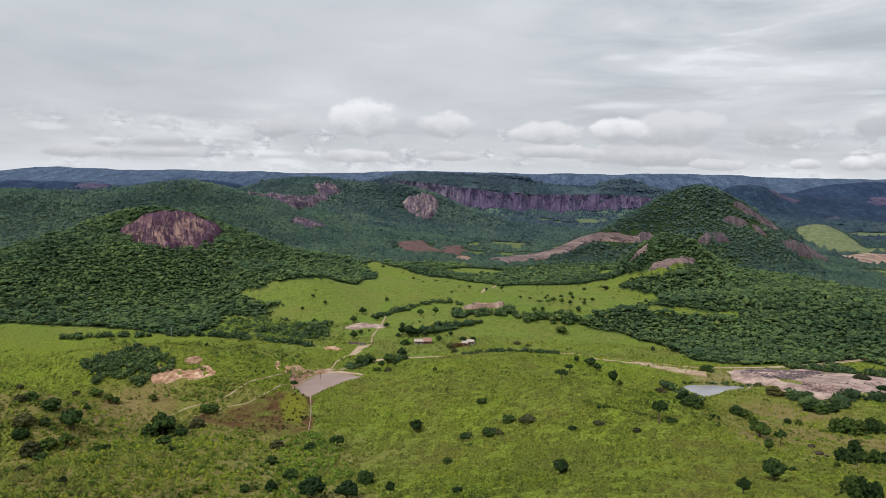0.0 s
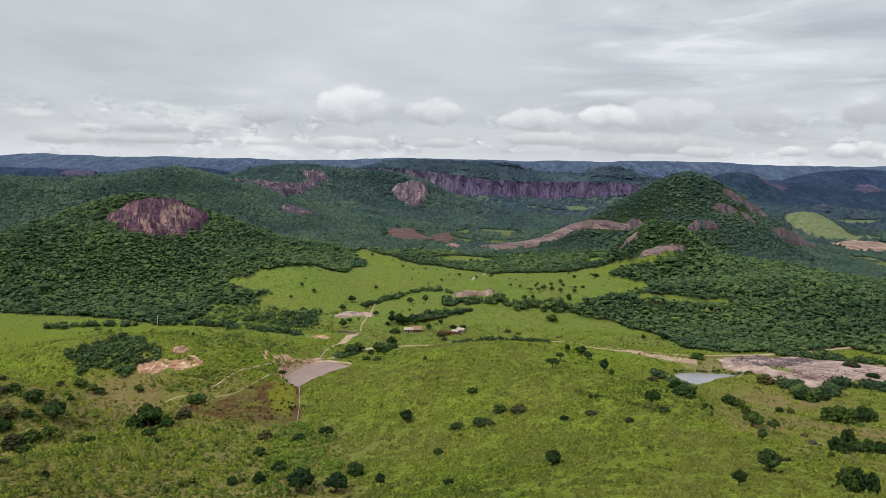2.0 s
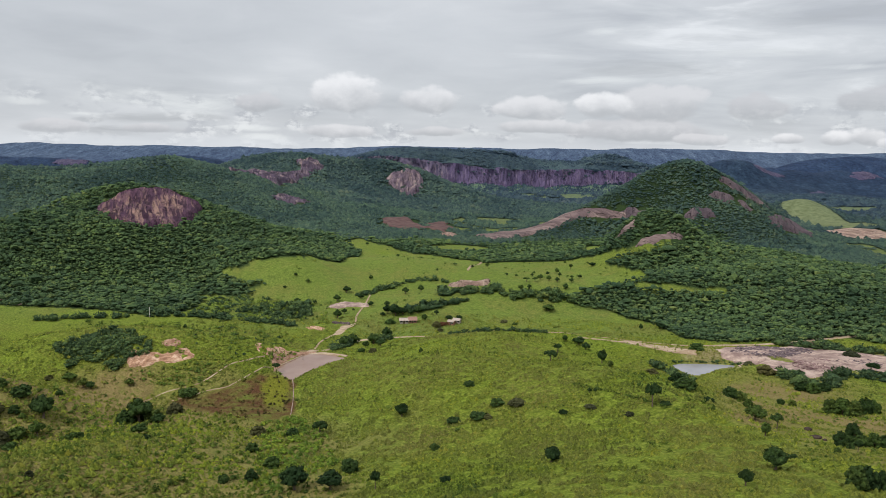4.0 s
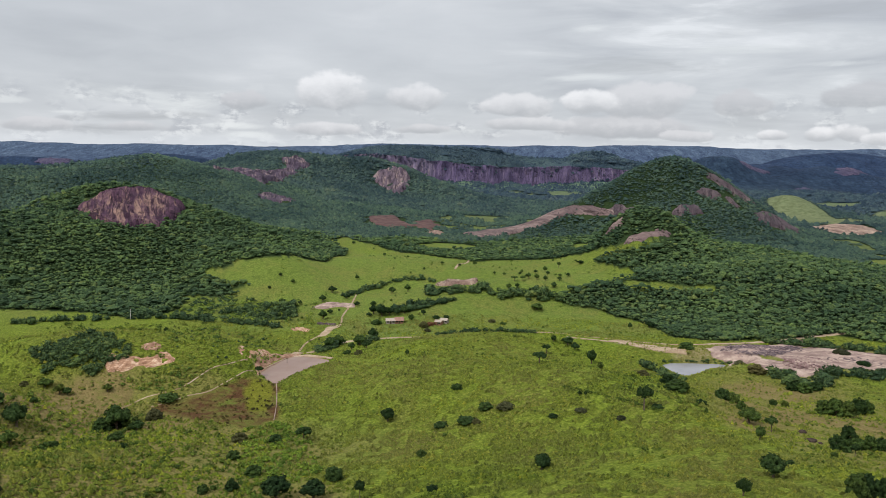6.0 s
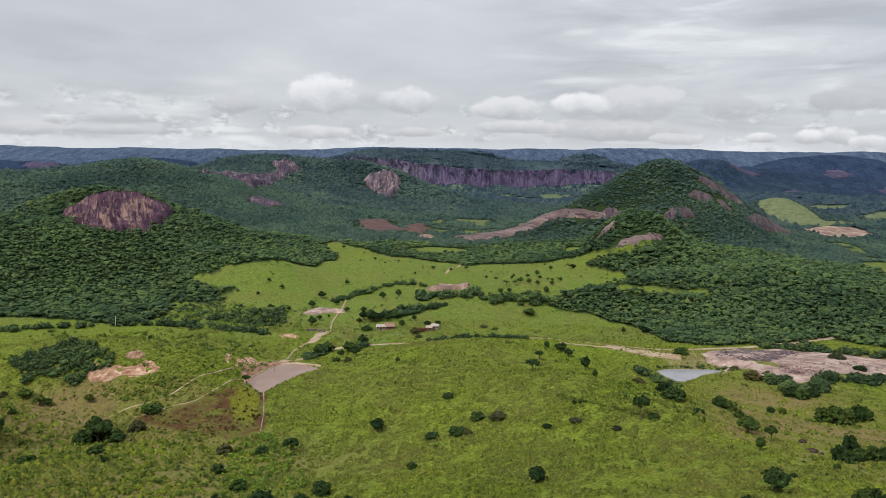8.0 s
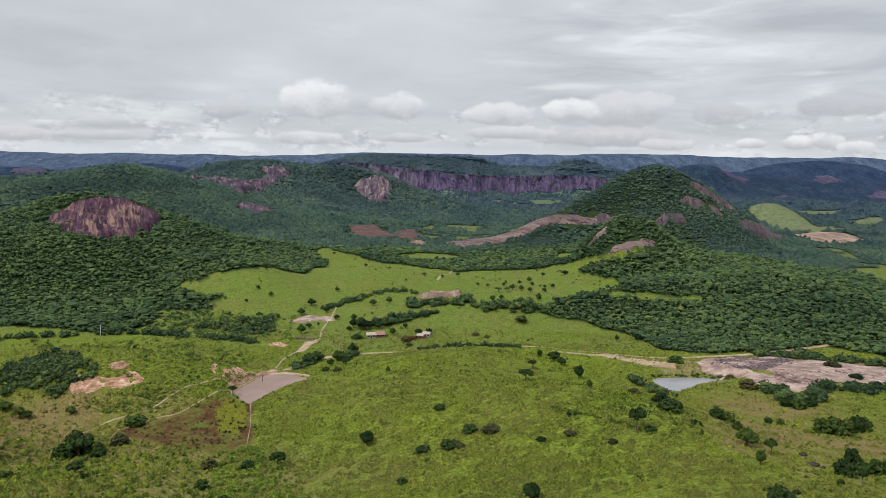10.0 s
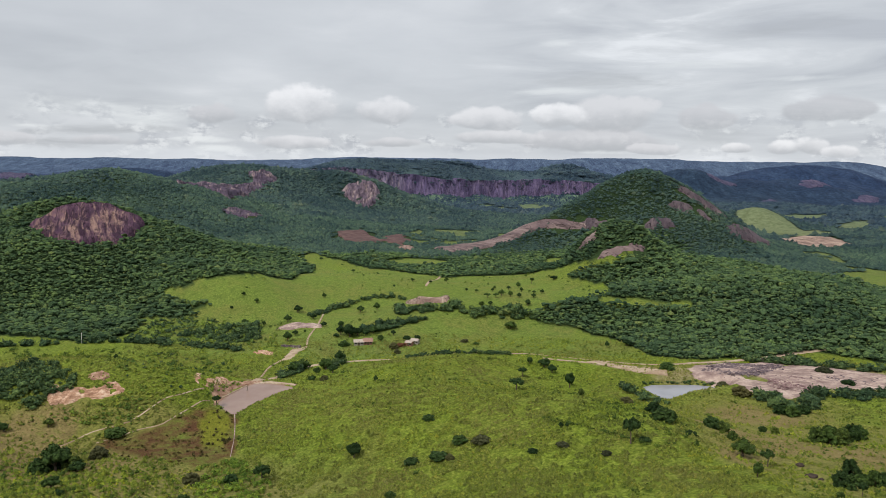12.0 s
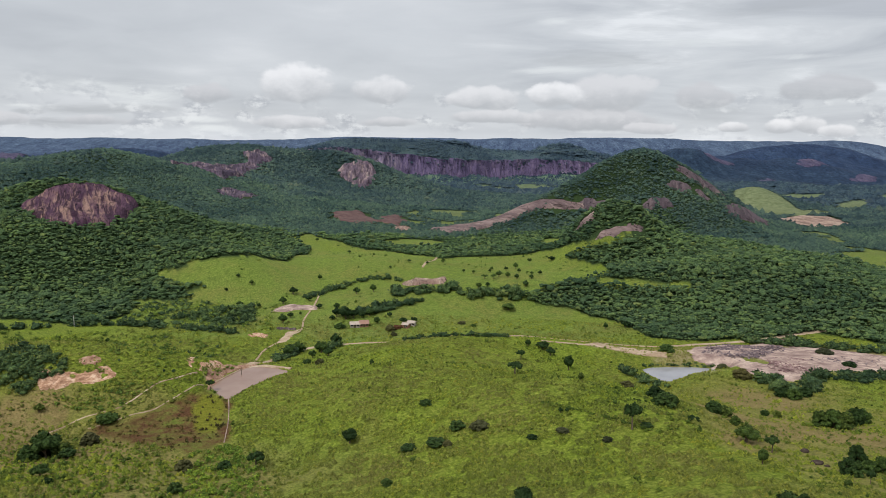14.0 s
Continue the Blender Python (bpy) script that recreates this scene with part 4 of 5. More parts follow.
def build_woods():
    rng = np.random.default_rng(5)
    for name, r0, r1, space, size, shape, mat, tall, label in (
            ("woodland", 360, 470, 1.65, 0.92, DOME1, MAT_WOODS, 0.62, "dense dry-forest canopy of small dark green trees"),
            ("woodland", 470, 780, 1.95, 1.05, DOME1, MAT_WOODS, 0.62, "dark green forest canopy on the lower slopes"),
            ("hill_woodland", 780, 1080, 1.9, 1.22, MOUND, MAT_HAZED_HILL_WOODS, 0.74, "dark green forest canopy covering the hills, slightly blued for haze"),
            ("hill_woodland", 1080, 1500, 3.0, 1.85, MOUND, MAT_HAZED_UPLAND_WOODS, 0.7, "forest on the farther hills, its deep green blued for haze"),
            ("far_woodland", 1500, 2050, 4.8, 2.7, MOUND, MAT_HAZED_FAR_WOODS, 0.7, "distant forest below the far ridges, coloured blue for haze")):
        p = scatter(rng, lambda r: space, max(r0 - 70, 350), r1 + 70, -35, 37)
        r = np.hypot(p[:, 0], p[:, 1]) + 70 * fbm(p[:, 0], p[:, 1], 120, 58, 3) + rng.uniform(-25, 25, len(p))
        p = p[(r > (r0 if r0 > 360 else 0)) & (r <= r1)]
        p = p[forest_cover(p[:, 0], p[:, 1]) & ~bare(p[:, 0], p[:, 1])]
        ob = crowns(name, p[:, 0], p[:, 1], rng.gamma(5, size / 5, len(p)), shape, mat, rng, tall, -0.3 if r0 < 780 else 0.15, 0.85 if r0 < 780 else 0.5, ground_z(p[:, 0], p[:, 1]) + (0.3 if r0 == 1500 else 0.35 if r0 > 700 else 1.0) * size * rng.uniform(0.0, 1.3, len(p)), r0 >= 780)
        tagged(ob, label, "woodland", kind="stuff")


build_woods()

ROCK_KINDS = (
    ("rock_dome", DOME, MAT_GNEISS, 1.6, 3.0, 1.8, "bare streaked purple and tan rock dome face in the forest"),
    ("rock_slab", SLAB, MAT_SLAB, 2.0, 2.2, 1.0, "long bare pinkish rock slab at the foot of the hill"),
    ("rock_outcrop", FLAT_ROCK, MAT_SLAB, 1.6, 0.6, 0.5, "low rounded grey-pink rock outcrop at the forest edge"),
    ("rock_outcrop", SMALL_ROCK, MAT_SLAB, 1.5, 2.5, 0.6, "small pink boulder outcrop among the trees"),
    ("earth_clearing", CLEARING, MAT_RED, 3.0, 1.2, 0.5, "reddish bare clearing on the forested slope"),
    ("earth_clearing", CLEARING_EAST, MAT_RED, 3.0, 1.2, 0.5, "smaller reddish bare clearing beside scrub"),
    ("rock_flat", FAR_SLAB, MAT_PINK, 3.0, 0.8, 0.5, "pale bare rock flat in the far valley"),
    ("rock_flat", PALE_ROCK, MAT_PINK, 2.0, 0.8, 0.5, "small pale rock flat beside the valley track"),
    ("cliff", CLIFF_WEST, MAT_CLIFF, 2.6, 4.0, 4.5, "dark purple cliff band below a wooded hilltop"),
    ("cliff", CLIFF_UPPER, MAT_CLIFF, 2.6, 4.0, 4.0, "broken pale and purple cliff near the hilltop"),
    ("rock_ledge", LEDGE, MAT_CLIFF, 4.0, 2.0, 1.0, "sloping grey-purple rock ledge in the forest"),
    ("cliff", BUTTRESS, MAT_BUTTRESS, 2.2, 4.0, 4.0, "tan and purple pointed rock buttress rising from forest"),
    ("rock_outcrop", CONE_FACE, MAT_CONE, 1.7, 2.8, 1.0, "grey-purple rock knob on the cone hill"),
    ("rock_outcrop", CONE_PATCH, MAT_CONE, 1.7, 2.8, 0.8, "bare rock patch high on the cone hill"),
    ("rock_outcrop", CONE_STREAK, MAT_CONE, 2.0, 2.0, 0.6, "pale rock streak on the cone hill"),
    ("rock_slab", CONE_FLANK, MAT_CONE, 1.7, 2.8, 0.8, "steep purple rock slab on the hill's flank"),
    ("rock_slab", CONE_EDGE, MAT_CONE, 1.7, 2.8, 0.8, "bare rock edge along the hill's shoulder"),
    ("rock_outcrop", CONE_WEST, MAT_CONE, 1.7, 2.8, 1.0, "purple rock band at the hill's wooded foot"),
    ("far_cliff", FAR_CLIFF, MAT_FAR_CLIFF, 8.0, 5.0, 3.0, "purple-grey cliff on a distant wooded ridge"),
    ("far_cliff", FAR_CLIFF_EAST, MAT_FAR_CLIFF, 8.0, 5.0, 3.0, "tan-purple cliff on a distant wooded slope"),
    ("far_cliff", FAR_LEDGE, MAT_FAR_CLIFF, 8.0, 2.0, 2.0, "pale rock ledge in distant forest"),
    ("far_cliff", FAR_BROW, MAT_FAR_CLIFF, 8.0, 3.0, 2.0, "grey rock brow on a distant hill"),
    ("far_cliff", FAR_WEST, MAT_FAR_CLIFF, 10.0, 5.0, 3.0, "faint purple cliff on a far ridge, haze put into its colour"),
    ("rock_outcrop", MID_ROCK, MAT_PINK, 1.2, 1.8, 0.6, "low pink rock outcrop amid pasture bushes"),
)
for name, outline, mat, step, bulge, rough, label in ROCK_KINDS:
    tagged(drape(name, outline, mat, step, 0.5, bulge, rough, step * {MAT_RED: 2.4, MAT_SLAB: 1.7, MAT_CLIFF: 2.4, MAT_BUTTRESS: 2.2, MAT_GNEISS: 1.8}.get(mat, 1.4), step * 2.2), label, "rock", kind="structure")


def cliff_wall(name, crest, mat, label, rise=1, trees=5200, foot_mat=None):
    """A standing cliff along a line of (x, y, top, foot, crown): an uneven, fluted face under a wooded cap that climbs back to its crown."""
    c = np.array(crest, float)
    s = np.linspace(0, len(c) - 1, 220)
    x, y, top, foot, crown = (np.interp(s, np.arange(len(c)), c[:, k]) for k in range(5))
    top = top + 3.5 * fbm(x, y, 34, 61, 4)
    rows = []
    for k in np.linspace(0, 1, 14):
        z = foot - 24 + (top - foot + 24) * k
        out = -14 * (1 - k) ** 1.4 + 6.0 * fbm(x * 1.0, z * 0.3, 20, 62, 4)
        rows.append(np.stack([x, y + out, z], 1))

    def cap(back, low, high):
        return low + (high - low) * np.interp(back, (0, 10, 45, 95, 150), (0.0, 0.06, 0.6, 1.0, 0.95))

    brow = [rows[-1]] + [np.stack([x, y + back, cap(back, top, crown)], 1) for back in (10, 25, 45, 70, 95, 150)] + [np.stack([x, y + 210, crown - 60], 1)]
    V = np.stack(rows, 0)
    n, k = V.shape[:2]
    i, j = np.meshgrid(np.arange(n - 1), np.arange(k - 1), indexing="ij")
    faces = np.stack([i * k + j, i * k + j + 1, (i + 1) * k + j + 1, (i + 1) * k + j], -1).reshape(-1, 4)
    n = len(brow)
    i, j = np.meshgrid(np.arange(n - 1), np.arange(k - 1), indexing="ij")
    cap_faces = np.stack([i * k + j, i * k + j + 1, (i + 1) * k + j + 1, (i + 1) * k + j], -1).reshape(-1, 4)
    tagged(mesh_object("mesa_top", np.concatenate(brow), cap_faces, MAT_HAZED_FAR_WOODS), "dark wooded slope climbing above the cliff", "slope", kind="structure")
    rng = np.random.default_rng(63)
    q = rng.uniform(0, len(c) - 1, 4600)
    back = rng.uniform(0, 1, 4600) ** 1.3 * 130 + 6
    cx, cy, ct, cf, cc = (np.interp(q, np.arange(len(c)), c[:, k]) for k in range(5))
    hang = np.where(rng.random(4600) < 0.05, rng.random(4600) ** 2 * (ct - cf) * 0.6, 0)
    tagged(crowns("cliff_woodland", cx, np.where(hang > 0, cy - 3, cy + back), rng.gamma(8, 0.27, 4600), MOUND, MAT_HAZED_FAR_WOODS, rng, 0.8, 0.5, 0.6, np.where(hang > 0, ct - hang, cap(back, ct, cc))), "dark trees along the brink of the cliff", "woodland", kind="stuff")
    wall = tagged(mesh_object(name, V.reshape(-1, 3), faces, mat), label, "cliff", kind="structure")
    q, down = rng.uniform(0, len(c) - 1, trees), rng.random(trees) ** 0.8
    cx, cy, ct, cf = (np.interp(q, np.arange(len(c)), c[:, k]) for k in range(4))
    ty = cy - 8 - 95 * down
    tz = np.maximum((cf + (rise + 6 * fbm(cx, cy, 45, 64, 4)) * np.clip((ct - cf) / 30, 0.3, 1)) * (1 - down) + ground_z(cx, ty) * down, ground_z(cx, ty))
    tagged(crowns("talus_woodland", cx, ty, rng.gamma(8, 0.27, trees), MOUND, MAT_HAZED_FAR_WOODS, rng, 0.9, 0.5, 0.6, tz), "forest climbing the talus below the cliff", "woodland", kind="stuff")
    down = np.linspace(0, 1, 8)[:, None]
    ty = y - 6 - 97 * down
    tz = np.maximum((foot + (rise + 6 * fbm(x, y, 45, 64, 4)) * np.clip((top - foot) / 30, 0.3, 1)) * (1 - down) + ground_z(x + 0 * ty, ty) * down, ground_z(x + 0 * ty, ty) - 2 * (down > 0.9)) - 0.4
    T = np.stack([x + 0 * ty, ty, tz], -1)
    i, j = np.meshgrid(np.arange(7), np.arange(len(x) - 1), indexing="ij")
    slope_faces = np.stack([i * len(x) + j, i * len(x) + j + 1, (i + 1) * len(x) + j + 1, (i + 1) * len(x) + j], -1).reshape(-1, 4)
    tagged(mesh_object("talus", T.reshape(-1, 3), slope_faces, foot_mat or MAT_HAZED_FAR_WOODS), "scrub-covered talus slope below the cliff", "slope", kind="structure")
    return wall


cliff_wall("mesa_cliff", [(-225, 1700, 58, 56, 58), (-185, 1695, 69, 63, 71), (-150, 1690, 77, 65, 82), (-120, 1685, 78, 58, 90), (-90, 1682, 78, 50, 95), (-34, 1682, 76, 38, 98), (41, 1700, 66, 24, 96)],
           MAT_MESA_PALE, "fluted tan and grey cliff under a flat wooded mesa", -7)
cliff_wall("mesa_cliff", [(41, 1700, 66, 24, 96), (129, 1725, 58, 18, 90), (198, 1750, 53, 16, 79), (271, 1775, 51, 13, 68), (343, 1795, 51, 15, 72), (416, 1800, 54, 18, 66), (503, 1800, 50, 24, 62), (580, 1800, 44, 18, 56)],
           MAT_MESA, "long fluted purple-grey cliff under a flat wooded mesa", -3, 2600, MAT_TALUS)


# ---- single trees and bushes ----
def leaf_cards(centres, radii, count, size, rng):
    """Small leaf sprays scattered over the shells of several clumps."""
    V, F = [], []
    for c, r in zip(centres, radii):
        d = rng.standard_normal((count, 3))
        d /= np.linalg.norm(d, axis=1)[:, None]
        d[:, 2] = np.abs(d[:, 2]) * np.where(rng.random(count) < 0.78, 1, -1)
        p = np.asarray(c) + d * r * rng.uniform(0.72, 1.12, (count, 1))
        u = np.cross(d, rng.standard_normal((count, 3)))
        u /= np.linalg.norm(u, axis=1)[:, None] + 1e-9
        w = np.cross(d, u) + 0.5 * d * rng.standard_normal((count, 1))
        s = size * rng.uniform(0.6, 1.4, (count, 1))
        q = np.stack([p - u * s, p + w * s * 0.9, p + u * s, p - w * s * 0.7], 1)
        base = sum(len(v) for v in V)
        V.append(q.reshape(-1, 3))
        k = base + np.arange(count)[:, None] * 4
        F += [k + np.array([[0, 1, 2]]), k + np.array([[0, 2, 3]])]
    return np.concatenate(V), np.concatenate(F)


def limb(bm, a, b, ra, rb, sides=6):
    """A tapered round limb from a to b."""
    a, b = Vector(a), Vector(b)
    q = (b - a).to_track_quat("Z", "Y")
    rings = []
    for p, r in ((a, ra), (a.lerp(b, 0.5) + Vector((0.01, -0.008, 0)), (ra + rb) / 2), (b, rb)):
        rings.append([bm.verts.new(p + q @ Vector((r * math.cos(t), r * math.sin(t), 0))) for t in (2 * math.pi * i / sides for i in range(sides))])
    for r0, r1 in zip(rings, rings[1:]):
        for i in range(sides):
            bm.faces.new((r0[i], r0[(i + 1) % sides], r1[(i + 1) % sides], r1[i]))
    bm.faces.new(rings[-1])


def make_tree(kind, seed, mat):
    """A tree one metre high and wide, to be scaled where it stands."""
    rng = np.random.default_rng(seed)
    root = new({"bush": "bush"}.get(kind, "tree"))
    low, flat, n, leaf = {"round": (0.16, 0.30, 18, 0.050), "umbrella": (0.58, 0.20, 13, 0.042), "bush": (0.12, 0.40, 13, 0.062)}[kind]
    centre = {"round": 0.50, "umbrella": 0.78, "bush": 0.42}[kind]
    spread = {"round": 0.31, "umbrella": 0.36, "bush": 0.33}[kind]
    C, R = [], []
    for i in range(n):
        a, rr = 2.399 * i + rng.uniform(-0.4, 0.4), spread * math.sqrt((i + 0.5) / n)
        up = flat * (1 - (rr / spread) ** 2) * rng.uniform(-0.6, 1.0)
        C.append((rr * math.cos(a), rr * math.sin(a), centre + up * 0.9 - 0.06 * (rr / spread)))
        R.append(rng.uniform(0.11, 0.19))
    if kind == "bush":
        for i in range(9):
            a, rr = 0.698 * i + rng.uniform(-0.3, 0.3), rng.uniform(0.22, 0.36)
            C.append((rr * math.cos(a), rr * math.sin(a), rng.uniform(0.12, 0.24)))
            R.append(rng.uniform(0.11, 0.17))
    V, F = leaf_cards(C, R, 46, leaf, rng)
    v0, f0 = ICO1
    for c, r in zip(C, R):
        k = len(V)
        lump = v0 * (1 + 0.18 * rng.standard_normal((len(v0), 1))) * r * 0.86
        V, F = np.concatenate([V, lump + np.asarray(c)]), np.concatenate([F, f0 + k])
    crown = mesh_object("crown", V, F, mat, True, root)
    bm = bmesh.new()
    top = centre + 0.05
    thick = 0.045 if kind == "umbrella" else 0.055
    fork = Vector((rng.uniform(-0.03, 0.03), rng.uniform(-0.03, 0.03), max(low, 0.12)))
    limb(bm, (0, 0, -0.10), fork, thick, thick * 0.7)
    for c in C[1::3]:
        limb(bm, fork, (c[0] * 0.9, c[1] * 0.9, min(c[2], top)), thick * 0.5, thick * 0.16, 5)
    part("trunk", bm, MAT_BARK, root)
    return root


TREE_LABELS = {"round": "dark green round-crowned tree standing alone on the pasture", "umbrella": "slender umbrella-crowned savanna tree with a bare trunk",
               "bush": "low spreading green bush on the grass", "russet": "reddish-brown leafy bush beside the shed", "grove": "leafy dark tree in a close grove"}
KITS = {}
for kind in ("round", "umbrella", "bush"):
    KITS[kind] = [make_tree(kind, 100 * len(kind) + s, MAT_SCRUB_TREE if kind == "bush" and s == 2 else MAT_TREE) for s in range(4 if kind == "round" else 3)]
KITS["grove"], KITS["russet"] = KITS["bush"][:2], [make_tree("bush", 777, MAT_RUSSET)]


def stand(kind, x, y, high, wide):
    """Sets a tree of that height and crown width on the land."""
    rng = np.random.default_rng(int(abs(x) * 131 + abs(y) * 17))
    kit = KITS[kind][int(rng.integers(len(KITS[kind])))]
    m = Matrix.LocRotScale((x, y, gz(x, y) - 0.05), Euler((0, 0, rng.uniform(0, 6.28))), (wide * 1.12, wide * 1.12 * rng.uniform(0.9, 1.1), high * 1.08))
    ob = copy_thing(kit, m)
    bush = kind in ("bush", "russet")
    tagged(ob, TREE_LABELS[kind], "bush" if bush else "tree", {"bush": "bushes on the pasture", "russet": "bushes by the shed", "grove": "trees of the groves"}.get(kind, "trees on the pasture"))
    return ob


stand("round", -110.9, 338.4, 2.4, 1.8)
stand("round", -142.5, 293.9, 4.1, 5.9)
stand("round", -135.3, 289.7, 4.5, 4.5)
stand("round", -132.1, 289.3, 3.6, 3.6)
stand("round", -118.3, 292.5, 3.4, 4.1)
stand("round", -129.7, 260.2, 3.6, 2.4)
stand("round", -99.3, 254.4, 9.8, 9.1)
stand("round", -92.0, 251.8, 3.9, 5.1)
stand("round", -89.3, 228.7, 4.1, 5.0)
stand("round", -124.8, 239.9, 8.9, 7.8)
stand("round", -121.5, 229.8, 5.7, 5.3)
stand("round", -34.4, 191.4, 7.4, 8.6)
stand("round", -24.3, 188.3, 6.1, 7.6)
stand("round", -8.0, 242.8, 5.3, 4.9)
stand("round", 31.1, 179.2, 4.4, 4.7)
stand("round", 92.1, 202.9, 4.7, 6.6)
stand("round", 86.4, 185.2, 4.3, 2.6)
stand("round", 70.2, 146.9, 5.2, 5.2)
stand("round", 58.7, 134.7, 3.8, 2.9)
stand("round", -82.7, 509.4, 3.5, 3.2)
stand("round", -41.1, 536.3, 4.6, 3.3)
stand("round", -55.0, 501.5, 5.4, 5.8)
stand("round", -59.2, 483.5, 5.2, 5.2)
stand("round", -44.1, 489.9, 3.8, 4.6)
stand("round", -35.9, 470.0, 3.6, 4.0)
stand("round", -14.8, 502.2, 5.4, 5.1)
stand("round", -4.2, 505.4, 5.9, 4.7)
stand("round", -19.0, 444.8, 7.6, 6.9)
stand("round", -24.4, 450.0, 6.3, 5.6)
stand("round", -14.7, 446.9, 5.5, 4.8)
stand("round", -10.0, 446.7, 4.8, 4.5)
stand("round", -1.4, 435.3, 4.7, 3.7)
stand("round", -2.4, 309.6, 2.9, 1.9)
stand("round", 76.1, 454.3, 4.6, 8.4)
stand("round", 76.8, 495.7, 4.6, 4.6)
stand("round", 81.9, 491.8, 4.2, 3.8)
stand("round", 81.9, 569.5, 3.1, 2.6)
stand("round", 61.2, 561.1, 3.0, 2.6)
stand("round", 76.9, 317.5, 7.1, 4.4)
stand("round", 64.3, 255.4, 3.2, 2.2)
stand("round", 123.5, 417.1, 4.5, 2.6)
stand("round", 135.9, 420.2, 4.2, 5.9)
stand("round", 50.5, 225.6, 1.7, 1.6)
stand("round", 52.0, 224.7, 1.6, 1.2)
stand("round", 64.8, 340.8, 3.7, 2.6)
stand("round", 70.9, 338.6, 4.2, 5.8)
stand("round", 72.9, 332.2, 4.1, 4.1)
stand("round", 87.1, 488.9, 3.8, 3.4)
stand("round", 96.6, 489.2, 3.4, 3.4)
stand("round", 104.6, 500.8, 3.1, 3.1)
stand("round", 90.7, 477.8, 4.4, 4.4)
stand("round", 82.4, 471.5, 4.0, 4.4)
stand("round", 50.1, 609.3, 3.8, 4.2)
stand("round", 35.4, 576.3, 2.7, 2.7)
stand("round", 21.8, 576.6, 2.7, 3.6)
stand("round", 7.5, 556.9, 2.2, 2.2)
stand("round", -27.5, 684.1, 3.2, 3.7)
stand("round", -61.1, 744.5, 3.5, 4.0)
stand("round", -92.3, 516.4, 2.4, 2.8)
stand("round", -97.4, 502.5, 2.3, 2.7)
stand("round", -73.0, 478.4, 3.3, 3.3)
stand("umbrella", 64.9, 209.2, 6.5, 4.2)
stand("umbrella", 94.6, 195.6, 3.9, 3.3)
stand("umbrella", 101.0, 169.7, 3.4, 2.1)
stand("umbrella", 45.2, 266.0, 3.9, 5.4)
stand("umbrella", 58.5, 324.2, 4.0, 4.0)
stand("umbrella", -12.5, 183.1, 4.8, 2.8)
stand("umbrella", -34.7, 239.7, 4.5, 5.2)
stand("umbrella", 66.6, 490.4, 3.0, 4.6)
stand("umbrella", 72.2, 489.8, 3.0, 3.8)
stand("grove", -101.5, 258.5, 6.5, 7.5)
stand("grove", -94.5, 255.0, 5.0, 6.5)
stand("grove", -103.5, 252.5, 5.2, 6.0)
stand("umbrella", -63.5, 309.7, 3.6, 3.2)
stand("bush", -143.3, 249.0, 3.1, 5.4)
stand("bush", -135.5, 247.4, 5.0, 6.5)
stand("bush", -131.7, 265.0, 2.1, 2.1)
stand("bush", -132.3, 237.4, 3.3, 3.3)
stand("bush", -137.4, 234.3, 4.7, 6.5)
stand("bush", -126.1, 227.1, 3.9, 6.0)
stand("bush", -129.7, 223.0, 4.5, 6.6)
stand("bush", -135.6, 228.8, 4.3, 5.3)
stand("bush", -145.4, 245.4, 2.7, 4.2)
stand("bush", -125.2, 220.9, 2.4, 4.4)
stand("bush", -91.4, 170.4, 1.8, 2.4)
stand("bush", -103.0, 173.1, 2.1, 3.2)
stand("bush", -84.4, 221.6, 2.1, 2.7)
stand("bush", -151.4, 295.2, 2.3, 3.2)
stand("bush", -152.8, 258.0, 2.0, 3.2)
stand("bush", -54.1, 195.8, 2.7, 3.0)
stand("round", -53.7, 441.2, 6.1, 5.5)
stand("round", -51.2, 454.3, 3.5, 4.2)
stand("round", -25.4, 466.1, 4.0, 4.3)
stand("round", -19.8, 448.8, 7.0, 9.0)
stand("round", -5.6, 450.5, 4.9, 5.6)
stand("round", 5.9, 446.6, 3.5, 3.5)
stand("round", -26.8, 445.4, 2.8, 4.1)
stand("round", -46.1, 459.8, 2.1, 1.8)
stand("round", -85.0, 481.1, 3.7, 4.5)
stand("round", -74.9, 453.1, 4.2, 4.9)
stand("bush", 7.7, 407.7, 2.5, 3.8)
stand("bush", 46.1, 434.3, 2.0, 4.7)
stand("bush", 51.9, 428.2, 2.0, 3.3)
stand("bush", -21.5, 427.2, 3.3, 6.0)
stand("bush", -92.6, 285.6, 4.0, 7.5)
stand("bush", -91.6, 267.6, 4.6, 5.8)
stand("bush", -55.3, 240.3, 3.3, 5.2)
stand("bush", -53.1, 224.1, 3.1, 4.2)
stand("bush", -44.5, 211.5, 3.6, 4.6)
stand("bush", -47.6, 199.3, 3.4, 3.7)
stand("bush", -43.8, 240.6, 3.0, 4.1)
stand("bush", -20.8, 202.6, 5.0, 4.7)
stand("bush", 2.7, 212.5, 2.0, 3.0)
stand("bush", 8.9, 230.7, 2.1, 4.6)
stand("bush", 15.1, 254.3, 2.4, 3.9)
stand("bush", 23.1, 234.7, 2.5, 4.7)
stand("bush", 28.9, 230.9, 2.5, 5.4)
stand("bush", 16.6, 228.8, 2.8, 5.7)
stand("bush", 19.5, 226.6, 2.1, 2.8)
stand("bush", 68.9, 209.9, 1.3, 3.3)
stand("bush", 41.0, 216.9, 1.2, 3.0)
stand("bush", 48.8, 215.5, 1.2, 3.7)
stand("bush", 57.5, 205.8, 1.4, 2.5)
stand("bush", 80.3, 225.7, 3.8, 7.0)
stand("bush", 80.3, 234.1, 3.6, 4.7)
stand("bush", 83.4, 214.6, 2.0, 3.0)
